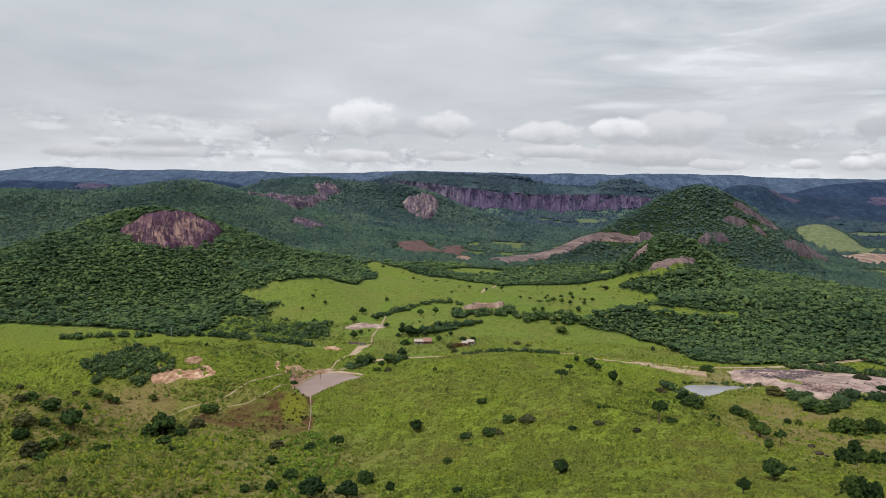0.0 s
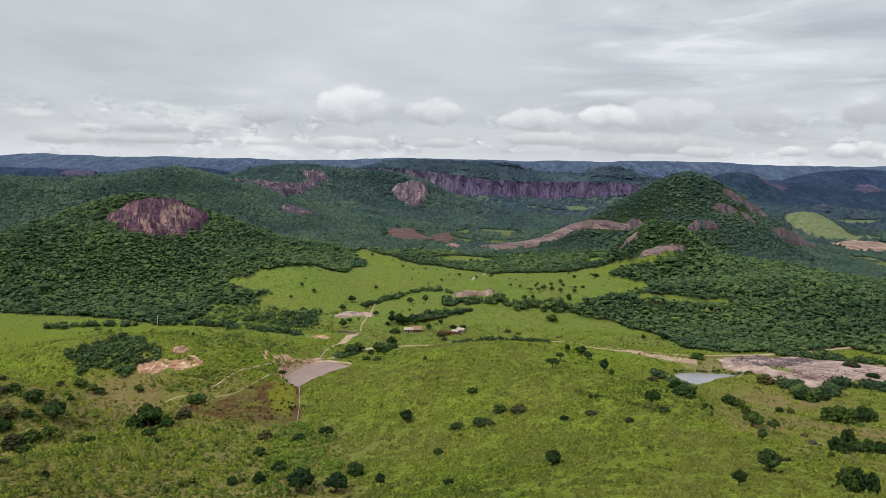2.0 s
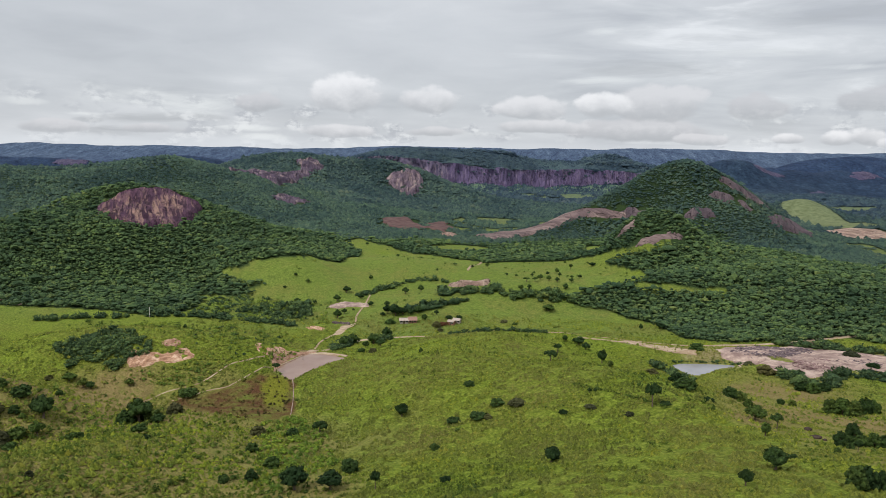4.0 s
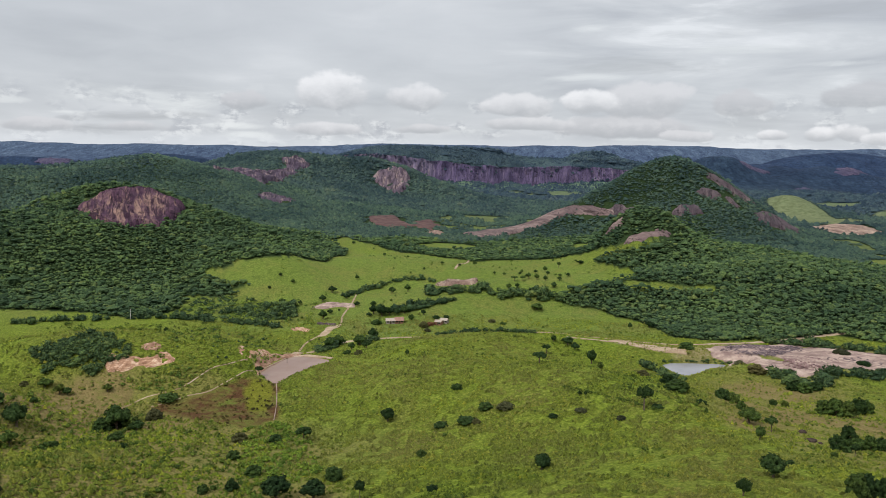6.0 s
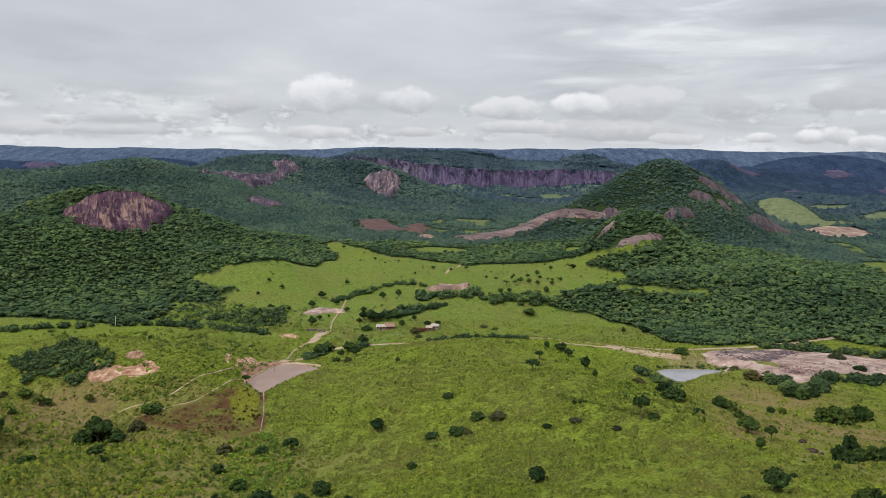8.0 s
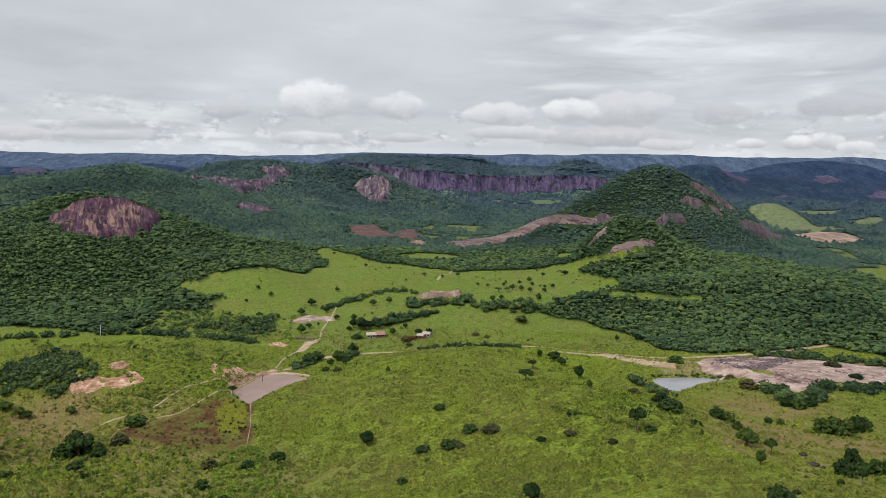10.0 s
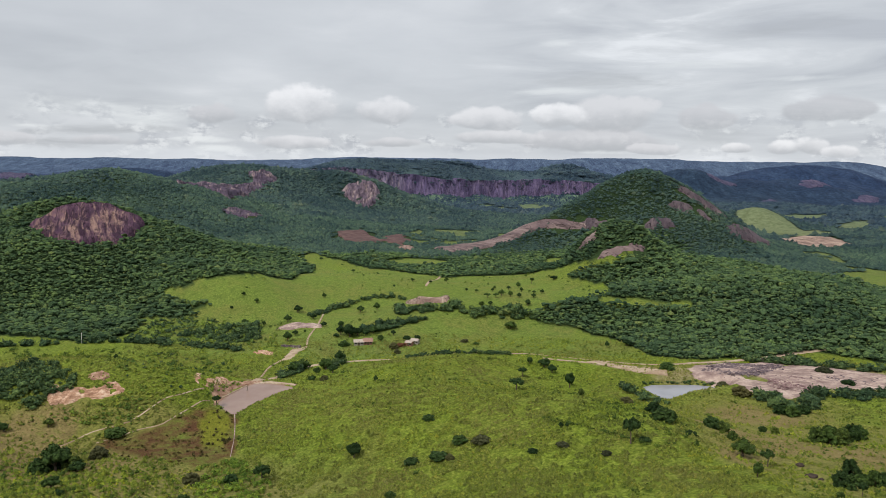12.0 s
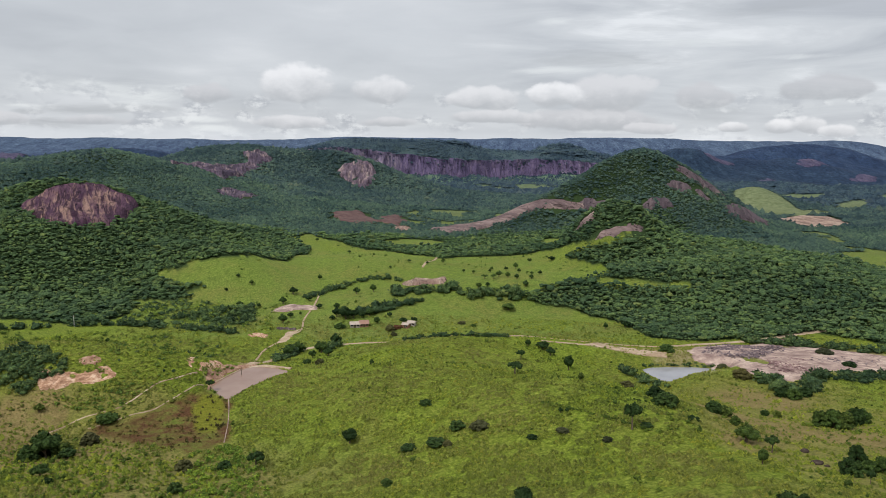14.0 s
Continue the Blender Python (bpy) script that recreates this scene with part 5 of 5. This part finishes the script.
stand("bush", 96.1, 229.7, 3.6, 4.6)
stand("bush", 99.2, 229.3, 3.9, 4.6)
stand("bush", 96.8, 218.4, 3.0, 2.7)
stand("bush", 121.5, 247.1, 2.5, 2.7)
stand("bush", 124.2, 244.8, 2.5, 2.7)
stand("bush", 79.8, 158.2, 1.1, 2.0)
stand("bush", 95.4, 168.5, 1.8, 1.6)
stand("bush", 127.5, 341.9, 3.7, 6.9)
stand("bush", 142.0, 317.0, 3.4, 5.5)
stand("bush", 140.6, 298.9, 4.2, 7.4)
stand("bush", 77.3, 248.9, 2.3, 4.2)
stand("bush", 44.2, 353.9, 1.9, 2.2)
stand("bush", 49.2, 354.8, 1.9, 5.5)
stand("bush", -110.9, 230.3, 2.5, 3.9)
stand("bush", -108.6, 231.0, 2.1, 2.5)
stand("bush", 6.0, 419.2, 4.2, 5.2)
stand("bush", -30.4, 343.2, 2.7, 3.7)
stand("bush", -24.9, 338.0, 2.6, 4.2)
stand("bush", 210.1, 375.2, 4.1, 13.1)
stand("bush", 208.6, 352.7, 3.8, 8.2)
stand("bush", 202.8, 325.8, 3.5, 6.1)
stand("bush", 5.1, 179.6, 1.7, 2.8)
stand("round", 105.1, 590.3, 5.5, 4.1)
stand("round", 92.3, 508.7, 3.5, 2.8)
stand("round", 96.0, 581.2, 3.6, 3.2)
stand("umbrella", 118.9, 605.3, 5.0, 3.6)
stand("round", 136.1, 602.2, 3.7, 6.5)
stand("round", 99.0, 499.9, 2.7, 2.7)
stand("round", 61.2, 477.3, 3.7, 3.7)
stand("round", 67.0, 478.3, 3.3, 3.3)
stand("round", 68.5, 561.0, 3.0, 3.0)
stand("round", 84.8, 579.9, 3.1, 2.7)
stand("round", 13.5, 437.0, 3.4, 4.6)
stand("round", 19.5, 438.5, 3.2, 4.0)
stand("round", -41.7, 372.0, 5.8, 6.3)
stand("round", -38.4, 378.3, 5.9, 6.4)
stand("round", -26.9, 372.4, 6.3, 7.5)
stand("round", -21.1, 388.9, 6.6, 6.0)
stand("round", -22.6, 357.8, 4.4, 5.0)
stand("round", -29.8, 359.7, 3.9, 3.9)
stand("russet", 9.0, 424.2, 2.9, 5.2)
stand("russet", 12.2, 427.4, 2.2, 3.6)
stand("grove", 130.3, 232.2, 5.4, 5.0)
stand("grove", 132.7, 230.1, 6.4, 5.7)
stand("grove", 135.8, 229.4, 6.7, 5.7)
stand("grove", 143.9, 236.3, 6.6, 5.1)
stand("grove", 150.0, 241.2, 5.6, 4.5)
stand("grove", 102.6, 179.1, 4.2, 3.9)
stand("grove", 111.3, 188.6, 5.8, 4.4)
stand("grove", 103.9, 178.5, 3.6, 4.1)
stand("grove", 109.3, 182.0, 3.9, 3.4)
stand("grove", 113.9, 184.0, 4.3, 3.7)
stand("grove", 117.8, 185.5, 4.0, 3.7)
stand("grove", 80.1, 136.3, 4.9, 4.2)
stand("grove", 82.9, 136.7, 5.5, 3.8)
stand("grove", 85.5, 137.0, 4.2, 3.2)
stand("grove", 145.0, 278.2, 4.3, 5.6)
stand("grove", 147.6, 275.0, 4.3, 5.5)
stand("grove", 153.6, 277.9, 3.9, 5.2)

for kind in ("round", "umbrella", "bush", "russet"):
    for proto in KITS[kind]:
        for o in (*proto.children_recursive, proto):
            bpy.data.objects.remove(o)


# ---- thickets: bushes grown together ----
def thicket(line, width, spacing, size, label, seed, mat=None, closed=False, name="thicket", shape=None):
    """Bushes along a line, or all over an outline, grown into one another."""
    rng = np.random.default_rng(seed)
    xs, ys = [p[0] for p in line], [p[1] for p in line]
    n = int((max(xs) - min(xs) + 2 * width) * (max(ys) - min(ys) + 2 * width) / spacing ** 2)
    x, y = rng.uniform(min(xs) - width, max(xs) + width, n), rng.uniform(min(ys) - width, max(ys) + width, n)
    if closed:
        ok = signed(line, x + 2 * noise2(x, y, 7, seed), y + 3 * noise2(x, y, 7, seed + 1)) > 0
    else:
        ok = edge_distance(line, x, y, False) < width * (0.72 + 0.75 * noise2(x, y, 8, seed))
    x, y = x[ok], y[ok]
    ob = crowns(name, x, y, size * rng.gamma(5, 0.16, len(x)).clip(0.3, 1.5), shape or LEAFY, mat or MAT_WOODS, rng)
    return tagged(ob, label, "thicket", kind="stuff")


thicket([(-160, 315), (-157, 319), (-150, 326), (-139, 330), (-126, 326), (-117, 316), (-117, 309), (-125, 308), (-123, 302), (-129, 301), (-137, 302), (-150, 306)], 1, 1.5, 1.25, "dense dark thicket on the mound above bare earth", 201, closed=True)
thicket([(-229, 427), (-215, 429), (-199, 434), (-188, 437), (-177, 438)], 3.5, 2.2, 1.9, "row of dark bushes along a field edge", 202)
thicket([(-168, 439), (-157, 440)], 3.0, 2.0, 2.0, "clump of bushes in a field boundary", 203)
thicket([(-152, 440), (-137, 439), (-123, 435), (-105, 431), (-88, 426), (-71, 418)], 3.5, 2.2, 1.8, "hedge of dark bushes along the field edge", 204)
thicket([(-45, 497), (-37, 510), (-26, 523), (-15, 532), (-5, 537), (5, 538), (13, 533)], 3.4, 1.8, 1.5, "band of dark trees along a gully", 205)
thicket([(-11, 455), (1, 460), (11, 463), (20, 466), (25, 467)], 4.0, 2.0, 1.9, "dark trees along the stream by the farmhouse", 206)
thicket([(12, 486), (23, 482), (41, 476), (52, 472), (73, 469), (92, 466)], 6.0, 2.3, 2.2, "band of bushes below the rock outcrop", 207)
thicket([(11, 478), (20, 479), (29, 475)], 3.0, 2.0, 1.7, "clump of dark bushes below the rock outcrop", 224)
thicket([(-69, 312), (-67, 322), (-62, 332), (-57, 339)], 2.2, 1.4, 0.5, "low green growth on the pond bank", 225, MAT_BRUSH)
thicket([(147, 296), (149, 284), (157, 285), (177, 303), (188, 300), (205, 312), (225, 318)], 4.8, 2.4, 1.8, "broken band of dark bushes by the rocky ground", 208)
thicket([(-47, 357), (-42, 371), (-37, 380)], 3.2, 2.2, 1.9, "dark trees behind the pond dam", 209)
thicket([(-27, 374), (-20, 387)], 3.0, 2.2, 1.9, "clump of dark trees beside the farm road", 222)
thicket([(-117, 470), (-98, 480), (-74, 473), (-71, 446), (-81, 440), (-111, 452)], 1, 3.4, 1.9, "scattered scrub on the valley floor", 210, closed=True)
thicket([(-146, 444), (-142, 480), (-143, 500), (-112, 496), (-75, 470), (-70, 436), (-120, 436)], 1, 4.2, 1.3, "scattered bushes between the forest and the fields", 215, MAT_WOODS, True, shape=SPRIG)
thicket([(-146, 444), (-142, 480), (-143, 500), (-112, 496), (-62, 480), (-60, 430), (-120, 432)], 1, 3.6, 0.9, "lighter green shrubs among the valley scrub", 226, MAT_BRUSH, True, shape=SPRIG)
thicket([(12, 374), (30, 362), (46, 355.5), (58, 356)], 1.9, 1.2, 1.15, "dark hedge along the farm road", 216)
thicket([(-112, 310), (-106, 309.5), (-101, 310)], 1.3, 1.2, 0.55, "small shrubs growing on the bare earth bank", 218, MAT_BRUSH)
thicket([(48, 233), (55, 224), (61, 217), (67, 209), (71, 206)], 0.8, 0.6, 0.5, "thin line of rank grass along a fence", 219, MAT_SCRUB, shape=SPRIG)
thicket([(102, 322), (100, 314), (104, 300), (109, 291)], 3.0, 2.3, 1.5, "bushes along the pond shore", 211)
thicket([(186, 385), (205, 372), (228, 360), (245, 362)], 6.0, 2.6, 2.0, "scrub along the road by the quarry ground", 212)


SLOPE = [(-138, 419), (-108, 415), (-72, 404), (-72, 380), (-75, 321), (-78, 310), (-85, 302), (-93, 295), (-111, 294), (-120, 297), (-124, 301), (-117, 302), (-96, 305), (-100, 312), (-108, 322)]
thicket(SLOPE, 1, 4.0, 0.8, "green shrubs scattered over the western slope", 220, MAT_BRUSH, True, shape=SPRIG)
thicket(SLOPE, 1, 9.0, 1.0, "darker bushes scattered over the western slope", 227, MAT_WOODS, True, shape=SPRIG)
thicket([(-122, 297), (-96, 304), (-80, 310), (-84, 301), (-93, 294), (-111, 293)], 1, 1.9, 0.8, "rank green scrub over the slope above the marsh", 228, MAT_BRUSH, True, shape=SPRIG)
thicket([(-199, 428), (-140, 423), (-110, 328), (-152, 336)], 1, 5.5, 0.9, "sparse low shrubs over the western pasture", 229, MAT_SCRUB, True, shape=SPRIG)
thicket([(-56, 255), (-44, 261), (-32, 238), (-26, 212), (-40, 190), (-50, 215)], 1, 1.5, 0.7, "lush bright green growth below the marsh", 230, MAT_LUSH, True, shape=SPRIG)
thicket([(-97, 281), (-78, 293), (-58, 304), (-49, 267), (-58, 256), (-85, 268)], 1, 2.2, 0.42, "brownish reeds and low growth in the marsh", 221, MAT_REED, True, shape=SPRIG)
thicket([(-135, 268), (-105, 262), (-88, 240), (-60, 245), (-45, 205), (-80, 170), (-130, 200)], 1, 4.2, 0.75, "low shrubs dotted over the rough western pasture", 231, MAT_SCRUB, True, shape=SPRIG)

thicket([(110, 327.5), (116, 330), (125.5, 330.2), (136, 329.3), (143, 327)], 0.9, 1.0, 0.6, "dark reeds along the far shore of the pond", 223)


# ---- tufts and small scrub of the pasture ----
WORN = [(-51, 399), (-50, 412), (-48, 423), (-42, 428), (-43, 420), (-48, 401)]


def build_tufts():
    rng = np.random.default_rng(77)
    for name, spacing, low, seed, mat, scale, label in (
            ("pasture_tufts", 0.68, -0.18, 81, MAT_TUFT, 0.33, "coarse green grass tufts over the near pasture"),
            ("pasture_weeds", 1.5, 0.62, 91, MAT_SCRUB, 0.36, "dark green weeds and low shrubs in the pasture")):
        p = scatter(rng, lambda r: spacing * max(1.0, r / 210), 105, 450 if seed == 81 else 740, -35, 35)
        x, y = p[:, 0], p[:, 1]
        west = np.clip((-x - 30) / 60, 0, 1) * np.clip((330 - y) / 60, 0, 1)
        ok = ((0.25 if seed == 81 else 0.5) * fbm(x, y, 18, seed, 3) + 0.9 * noise2(x, y, 2.6, seed + 5) + 0.4 * west > low) & ~forest_cover(x, y)
        for poly in (POND, LAKE, MARSH, EARTH, QUARRY, WORN):
            ok &= signed(poly, x, y) < -0.5
        ok &= edge_distance(ROAD, x, y, False) > 2.2
        ok &= rng.random(len(x)) > 0.7 * dry_cover(x, y)
        x, y = x[ok], y[ok]
        size = scale * np.clip(np.hypot(x, y) / 380, 1, 1.7) * rng.gamma(6, 1 / 6, len(x)) * (1 + 0.5 * west[ok])
        tagged(crowns(name, x, y, size, MOUND if seed == 81 else SPRIG, mat, rng, 0.95 if seed == 81 else 0.8, 0.45, 0.9, None, False), label, "grass", kind="stuff")


build_tufts()


# ---- bare earth and quarry ground ----
tagged(drape("earth_scar", EARTH, MAT_EARTH, 0.6, 0.15, 0.6, 0.9, 1.6, 1.5), "eroded orange-pink bare earth bank", "earth", kind="structure")
tagged(drape("earth_scar", [(-113, 315), (-112, 319), (-108, 319), (-105, 315), (-109, 313)], MAT_BANK, 0.6, 0.15, 0.3, 0.4, 1.0, 1.5), "small red bare earth patch above the bank", "earth", kind="structure")
tagged(drape("quarry_ground", QUARRY, MAT_QUARRY, 1.4, 0.12, 0.4, 0.6, 3.0, 6.0), "broad pinkish bare rock ground with rubble", "earth", kind="structure")
tagged(drape("earth_scar", [(-69, 416), (-65, 421), (-58, 417), (-58, 411), (-66, 413)], MAT_EARTH, 0.9, 0.15, 0.3, 0.3, 0.8, 2.0), "strip of orange dug earth by the track", "earth", kind="structure")
tagged(drape("earth_scar", [(-64, 468), (-62, 477), (-55, 482), (-45, 480), (-38, 476), (-38, 468), (-48, 471), (-57, 467)], MAT_QUARRY, 0.9, 0.15, 0.5, 0.4, 1.0, 2.0), "bare tan earth cutting beside the track", "earth", kind="structure")
tagged(drape("earth_scar", WORN, MAT_ROAD, 1.0, 0.10, 0.1, 0.2, 1.6, 2.0), "worn tan ground along the farm track", "earth", kind="structure")
tagged(drape("earth_scar", [(99, 356), (112, 347), (126, 339), (125, 335), (113, 337), (102, 344), (92, 349)], MAT_ROAD, 1.0, 0.12, 0.2, 0.2, 1.2, 2.0), "bare tan ground along a side track", "earth", kind="structure")
tagged(drape("ploughed_plot", BROWN_PLOT, MAT_RED, 1.2, 0.15, 0.1, 0.2, 1.0, 2.0), "small brown ploughed plot beside the road", "field", kind="structure")
tagged(drape("earth_scar", [(-66, 308), (-68, 322), (-61, 336), (-54, 343), (-52, 341), (-58, 334), (-63, 322)], MAT_BANK, 0.6, 0.15, 0.25, 0.3, 1.5, 1.2), "raw reddish earth bank along the pond", "earth", kind="structure")
tagged(drape("earth_scar", [(-71, 320), (-69, 327), (-67, 333), (-64, 335), (-63, 332), (-66, 325)], MAT_EARTH, 0.7, 0.12, 0.3, 0.5, 1.4, 1.5), "broken orange earth above the pond bank", "earth", kind="structure")
tagged(drape("earth_scar", [(-74, 320), (-76, 330), (-74, 330), (-72, 319)], MAT_EARTH, 0.7, 0.12, 0.2, 0.4, 1.0, 1.5), "thin strip of eroded red earth on the slope", "earth", kind="structure")
ribbon("track", [(-300, 484), (-286, 482), (-277, 480), (-266, 476), (-256, 467)], 2.6, MAT_ROAD, "pale dirt track at the forest edge")
ribbon("track", [(31, 563), (36, 590), (42, 625), (49, 661)], 1.8, MAT_ROAD, "faint dirt track crossing the upper pasture")
ribbon("track", [(73, 352), (86, 349), (101, 345), (110, 338), (125, 335)], 2.0, MAT_ROAD, "pale side track beside the pond hollow")
ribbon("dam", [(-54, 338), (-49, 339), (-42, 337), (-36, 334)], 1.1, MAT_ROAD, "low earth dam with a path on its crest", "dam", 0.5)
ribbon("streambed", [(-55, 301), (-53, 292), (-50.5, 277), (-48.5, 262)], 0.34, MAT_QUARRY, "thin pale gully along the marsh edge", "stream", 0.08)
ribbon("path", [(-113, 276), (-107, 284), (-102, 289), (-91.5, 293), (-85, 301), (-81.5, 306), (-75, 311), (-70, 318)], 0.55, MAT_ROAD, "narrow trodden path up the slope", "path", 0.1)


def rubble(name, outline, spacing, size, mat, label, seed):
    """Loose broken stones lying over a patch of ground, thinning towards its edge."""
    rng = np.random.default_rng(seed)
    xs, ys = [p[0] for p in outline], [p[1] for p in outline]
    n = int((max(xs) - min(xs) + 8) * (max(ys) - min(ys) + 8) / spacing ** 2)
    x, y = rng.uniform(min(xs) - 4, max(xs) + 4, n), rng.uniform(min(ys) - 4, max(ys) + 4, n)
    ok = signed(outline, x, y) + 2.5 * fbm(x, y, 6, seed, 3) > rng.uniform(-2.0, 3.5, n)
    x, y = x[ok], y[ok]
    return tagged(crowns(name, x, y, size * rng.gamma(3, 1 / 3, len(x)).clip(0.3, 2.2), LOW_CROWN, mat, rng, 0.6, 0.35, 0.9, ground_z(x, y) + 0.3, False), label, "rubble", kind="stuff")


rubble("rubble", [(144, 340), (163, 373), (178, 374), (197, 368), (172, 340), (156, 324), (147, 330)], 0.72, 0.34, MAT_RUBBLE, "heap of dark purple-grey broken stone", 301)
rubble("rubble", [(165, 325), (186, 344), (191, 330), (181, 316), (164, 305), (160, 311)], 0.85, 0.32, MAT_REDSTONE, "flat reddish-purple broken stone on bare ground", 302)
rubble("rubble", [(190, 340), (212, 350), (228, 342), (218, 327), (198, 328)], 1.8, 0.34, MAT_RUBBLE, "scattered broken stone on the bare ground", 303)


def boulder(x, y, size, seed):
    rng = np.random.default_rng(seed)
    v, f = ICO2
    v = v * (1 + 0.10 * rng.standard_normal((len(v), 1))) * np.array((size, size * 0.7, size * 0.5))
    ob = mesh_object("boulder", v, f, MAT_STONE)
    ob.location = (x, y, gz(x, y) + size * 0.2)
    return tagged(ob, "dark brown weathered boulder lying in the grass", "rock", "boulders in the pasture")


boulder(104.9, 198.9, 1.2, 400)
boulder(100.8, 187.5, 1.4, 401)
boulder(102.1, 185.6, 0.7, 402)


# ---- farm buildings ----
def box(bm, x0, x1, y0, y1, z0, z1):
    v = [bm.verts.new(p) for p in ((x0, y0, z0), (x1, y0, z0), (x1, y1, z0), (x0, y1, z0), (x0, y0, z1), (x1, y0, z1), (x1, y1, z1), (x0, y1, z1))]
    for f in ((0, 3, 2, 1), (4, 5, 6, 7), (0, 1, 5, 4), (1, 2, 6, 5), (2, 3, 7, 6), (3, 0, 4, 7)):
        bm.faces.new([v[i] for i in f])


def gabled(bm, x0, x1, y0, y1, z0, rise, thick=0.15):
    """A pitched roof with its ridge along x, overhanging the walls."""
    ym, o = (y0 + y1) / 2, 0.45
    for ya, yb in ((y0 - o, ym), (y1 + o, ym)):
        za = z0 - 0.2
        v = [bm.verts.new(p) for p in ((x0 - o, ya, za), (x1 + o, ya, za), (x1 + o, yb, z0 + rise), (x0 - o, yb, z0 + rise))]
        w = [bm.verts.new(q.co + Vector((0, 0, thick))) for q in v]
        for f in ((v[0], v[1], v[2], v[3]), (w[3], w[2], w[1], w[0]), (v[0], w[0], w[1], v[1]), (v[2], w[2], w[3], v[3]), (v[1], w[1], w[2], v[2]), (v[3], w[3], w[0], v[0])):
            bm.faces.new(f)


def house(name, x, y, turn, long, deep, high, rise, wall, roof, label, windows):
    root = new(name)
    root.matrix_world = pose(x, y, gz(x, y), 0, 0, turn)
    bm = bmesh.new()
    box(bm, -long / 2, long / 2, -deep / 2, deep / 2, -0.8, high)
    for s in (-1, 1):
        a = [bm.verts.new(p) for p in ((s * long / 2, -deep / 2, high), (s * long / 2, deep / 2, high), (s * long / 2, 0, high + rise - 0.05))]
        bm.faces.new(a)
    part("wall", bm, wall, root)
    bm = bmesh.new()
    gabled(bm, -long / 2, long / 2, -deep / 2, deep / 2, high, rise)
    part("roof", bm, roof, root)
    bm = bmesh.new()
    box(bm, -0.45, 0.45, -deep / 2 - 0.04, -deep / 2 + 0.02, 0, 2.05)
    leaf = part("door", bm, MAT_WOOD, root, "dark wooden door")
    bm = bmesh.new()
    box(bm, 0.3, 0.38, -deep / 2 - 0.1, -deep / 2 - 0.04, 0.95, 1.1)
    part("handle", bm, MAT_CONCRETE, leaf)
    top = min(2.0, high - 0.2)
    for wx in windows:
        bm = bmesh.new()
        box(bm, wx - 0.5, wx + 0.5, -deep / 2 - 0.03, -deep / 2 + 0.02, 1.0, top)
        pane = part("window", bm, MAT_PANE, root)
        for name, x0, x1, z0, z1, out in (("frame", wx - 0.6, wx - 0.5, 0.95, top + 0.08, 0.07), ("frame", wx + 0.5, wx + 0.6, 0.95, top + 0.08, 0.07), ("frame", wx - 0.5, wx + 0.5, top, top + 0.08, 0.07), ("sill", wx - 0.68, wx + 0.68, 0.86, 0.95, 0.16)):
            bm = bmesh.new()
            box(bm, x0, x1, -deep / 2 - out, -deep / 2 + 0.02, z0, z1)
            part(name, bm, MAT_WOOD, pane)
    return tagged(root, label, "house")


house("farmhouse", -13.4, 431, 4, 5.0, 5.5, 1.9, 0.8, MAT_WHITE, MAT_WHITE_ROOF, "pale-walled farmhouse with a weathered tan roof", (-1.6, 1.6))
house("farmhouse", -8.4, 432, 4, 4.6, 6.0, 1.9, 1.3, MAT_BRICK, MAT_TILE, "brick-red farmhouse wing under a clay roof", (-1.4, 1.4))
house("shed", 18.0, 431.0, -28, 4.0, 3.0, 2.0, 0.8, MAT_WHITE, MAT_WHITE_ROOF, "small white-roofed shed on the slope", (1.5,))
house("shed", 14.6, 426.5, -28, 3.4, 3.0, 2.1, 0.7, MAT_BRICK, MAT_WHITE_ROOF, "low brick shed with a pale roof", (1.0,))

pole = new("utility_pole")
pole.matrix_world = pose(-164.9, 437.5, gz(-164.9, 437.5))
bm = bmesh.new()
limb(bm, (0, 0, -0.5), (0, 0, 6.2), 0.16, 0.11, 10)
part("post", bm, MAT_CONCRETE, pole)
bm = bmesh.new()
box(bm, -0.8, 0.8, -0.06, 0.06, 5.7, 5.85)
part("crossarm", bm, MAT_WOOD, pole)
tagged(pole, "pale concrete utility pole beside a field hedge", "utility pole")

# a low dark stone wall below the farm track
wall_root = new("stone_wall")
wall_root.matrix_world = pose(-50, 426.5, gz(-50, 426.5), 0, 0, -14)
bm = bmesh.new()
for k in range(11):
    box(bm, -5.5 + k, -4.55 + k, -0.3 + 0.06 * (k % 3), 0.3, -0.6, 1.1 + 0.12 * ((k * 7) % 4))
part("stonework", bm, MAT_RUBBLE, wall_root)
tagged(wall_root, "low dark dry-stone wall below the track", "wall")

# a drowned tree standing in the pond
snag = new("dead_tree")
snag.matrix_world = pose(-55.5, 328.7, POND_Z - 0.8)
bm = bmesh.new()
limb(bm, (0, 0, -0.4), (0.15, 0, 2.6), 0.14, 0.09, 8)
limb(bm, (0.15, 0, 2.6), (0.05, 0.1, 4.4), 0.09, 0.03, 6)
part("trunk", bm, MAT_BARK, snag)
for tip in ((0.9, 0.2, 3.7), (-0.7, -0.3, 3.9)):
    bm = bmesh.new()
    limb(bm, (0.12, 0, 2.3), tip, 0.06, 0.02, 5)
    part("branch", bm, MAT_BARK, snag)
tagged(snag, "bare grey drowned tree standing in the muddy pond", "dead tree")
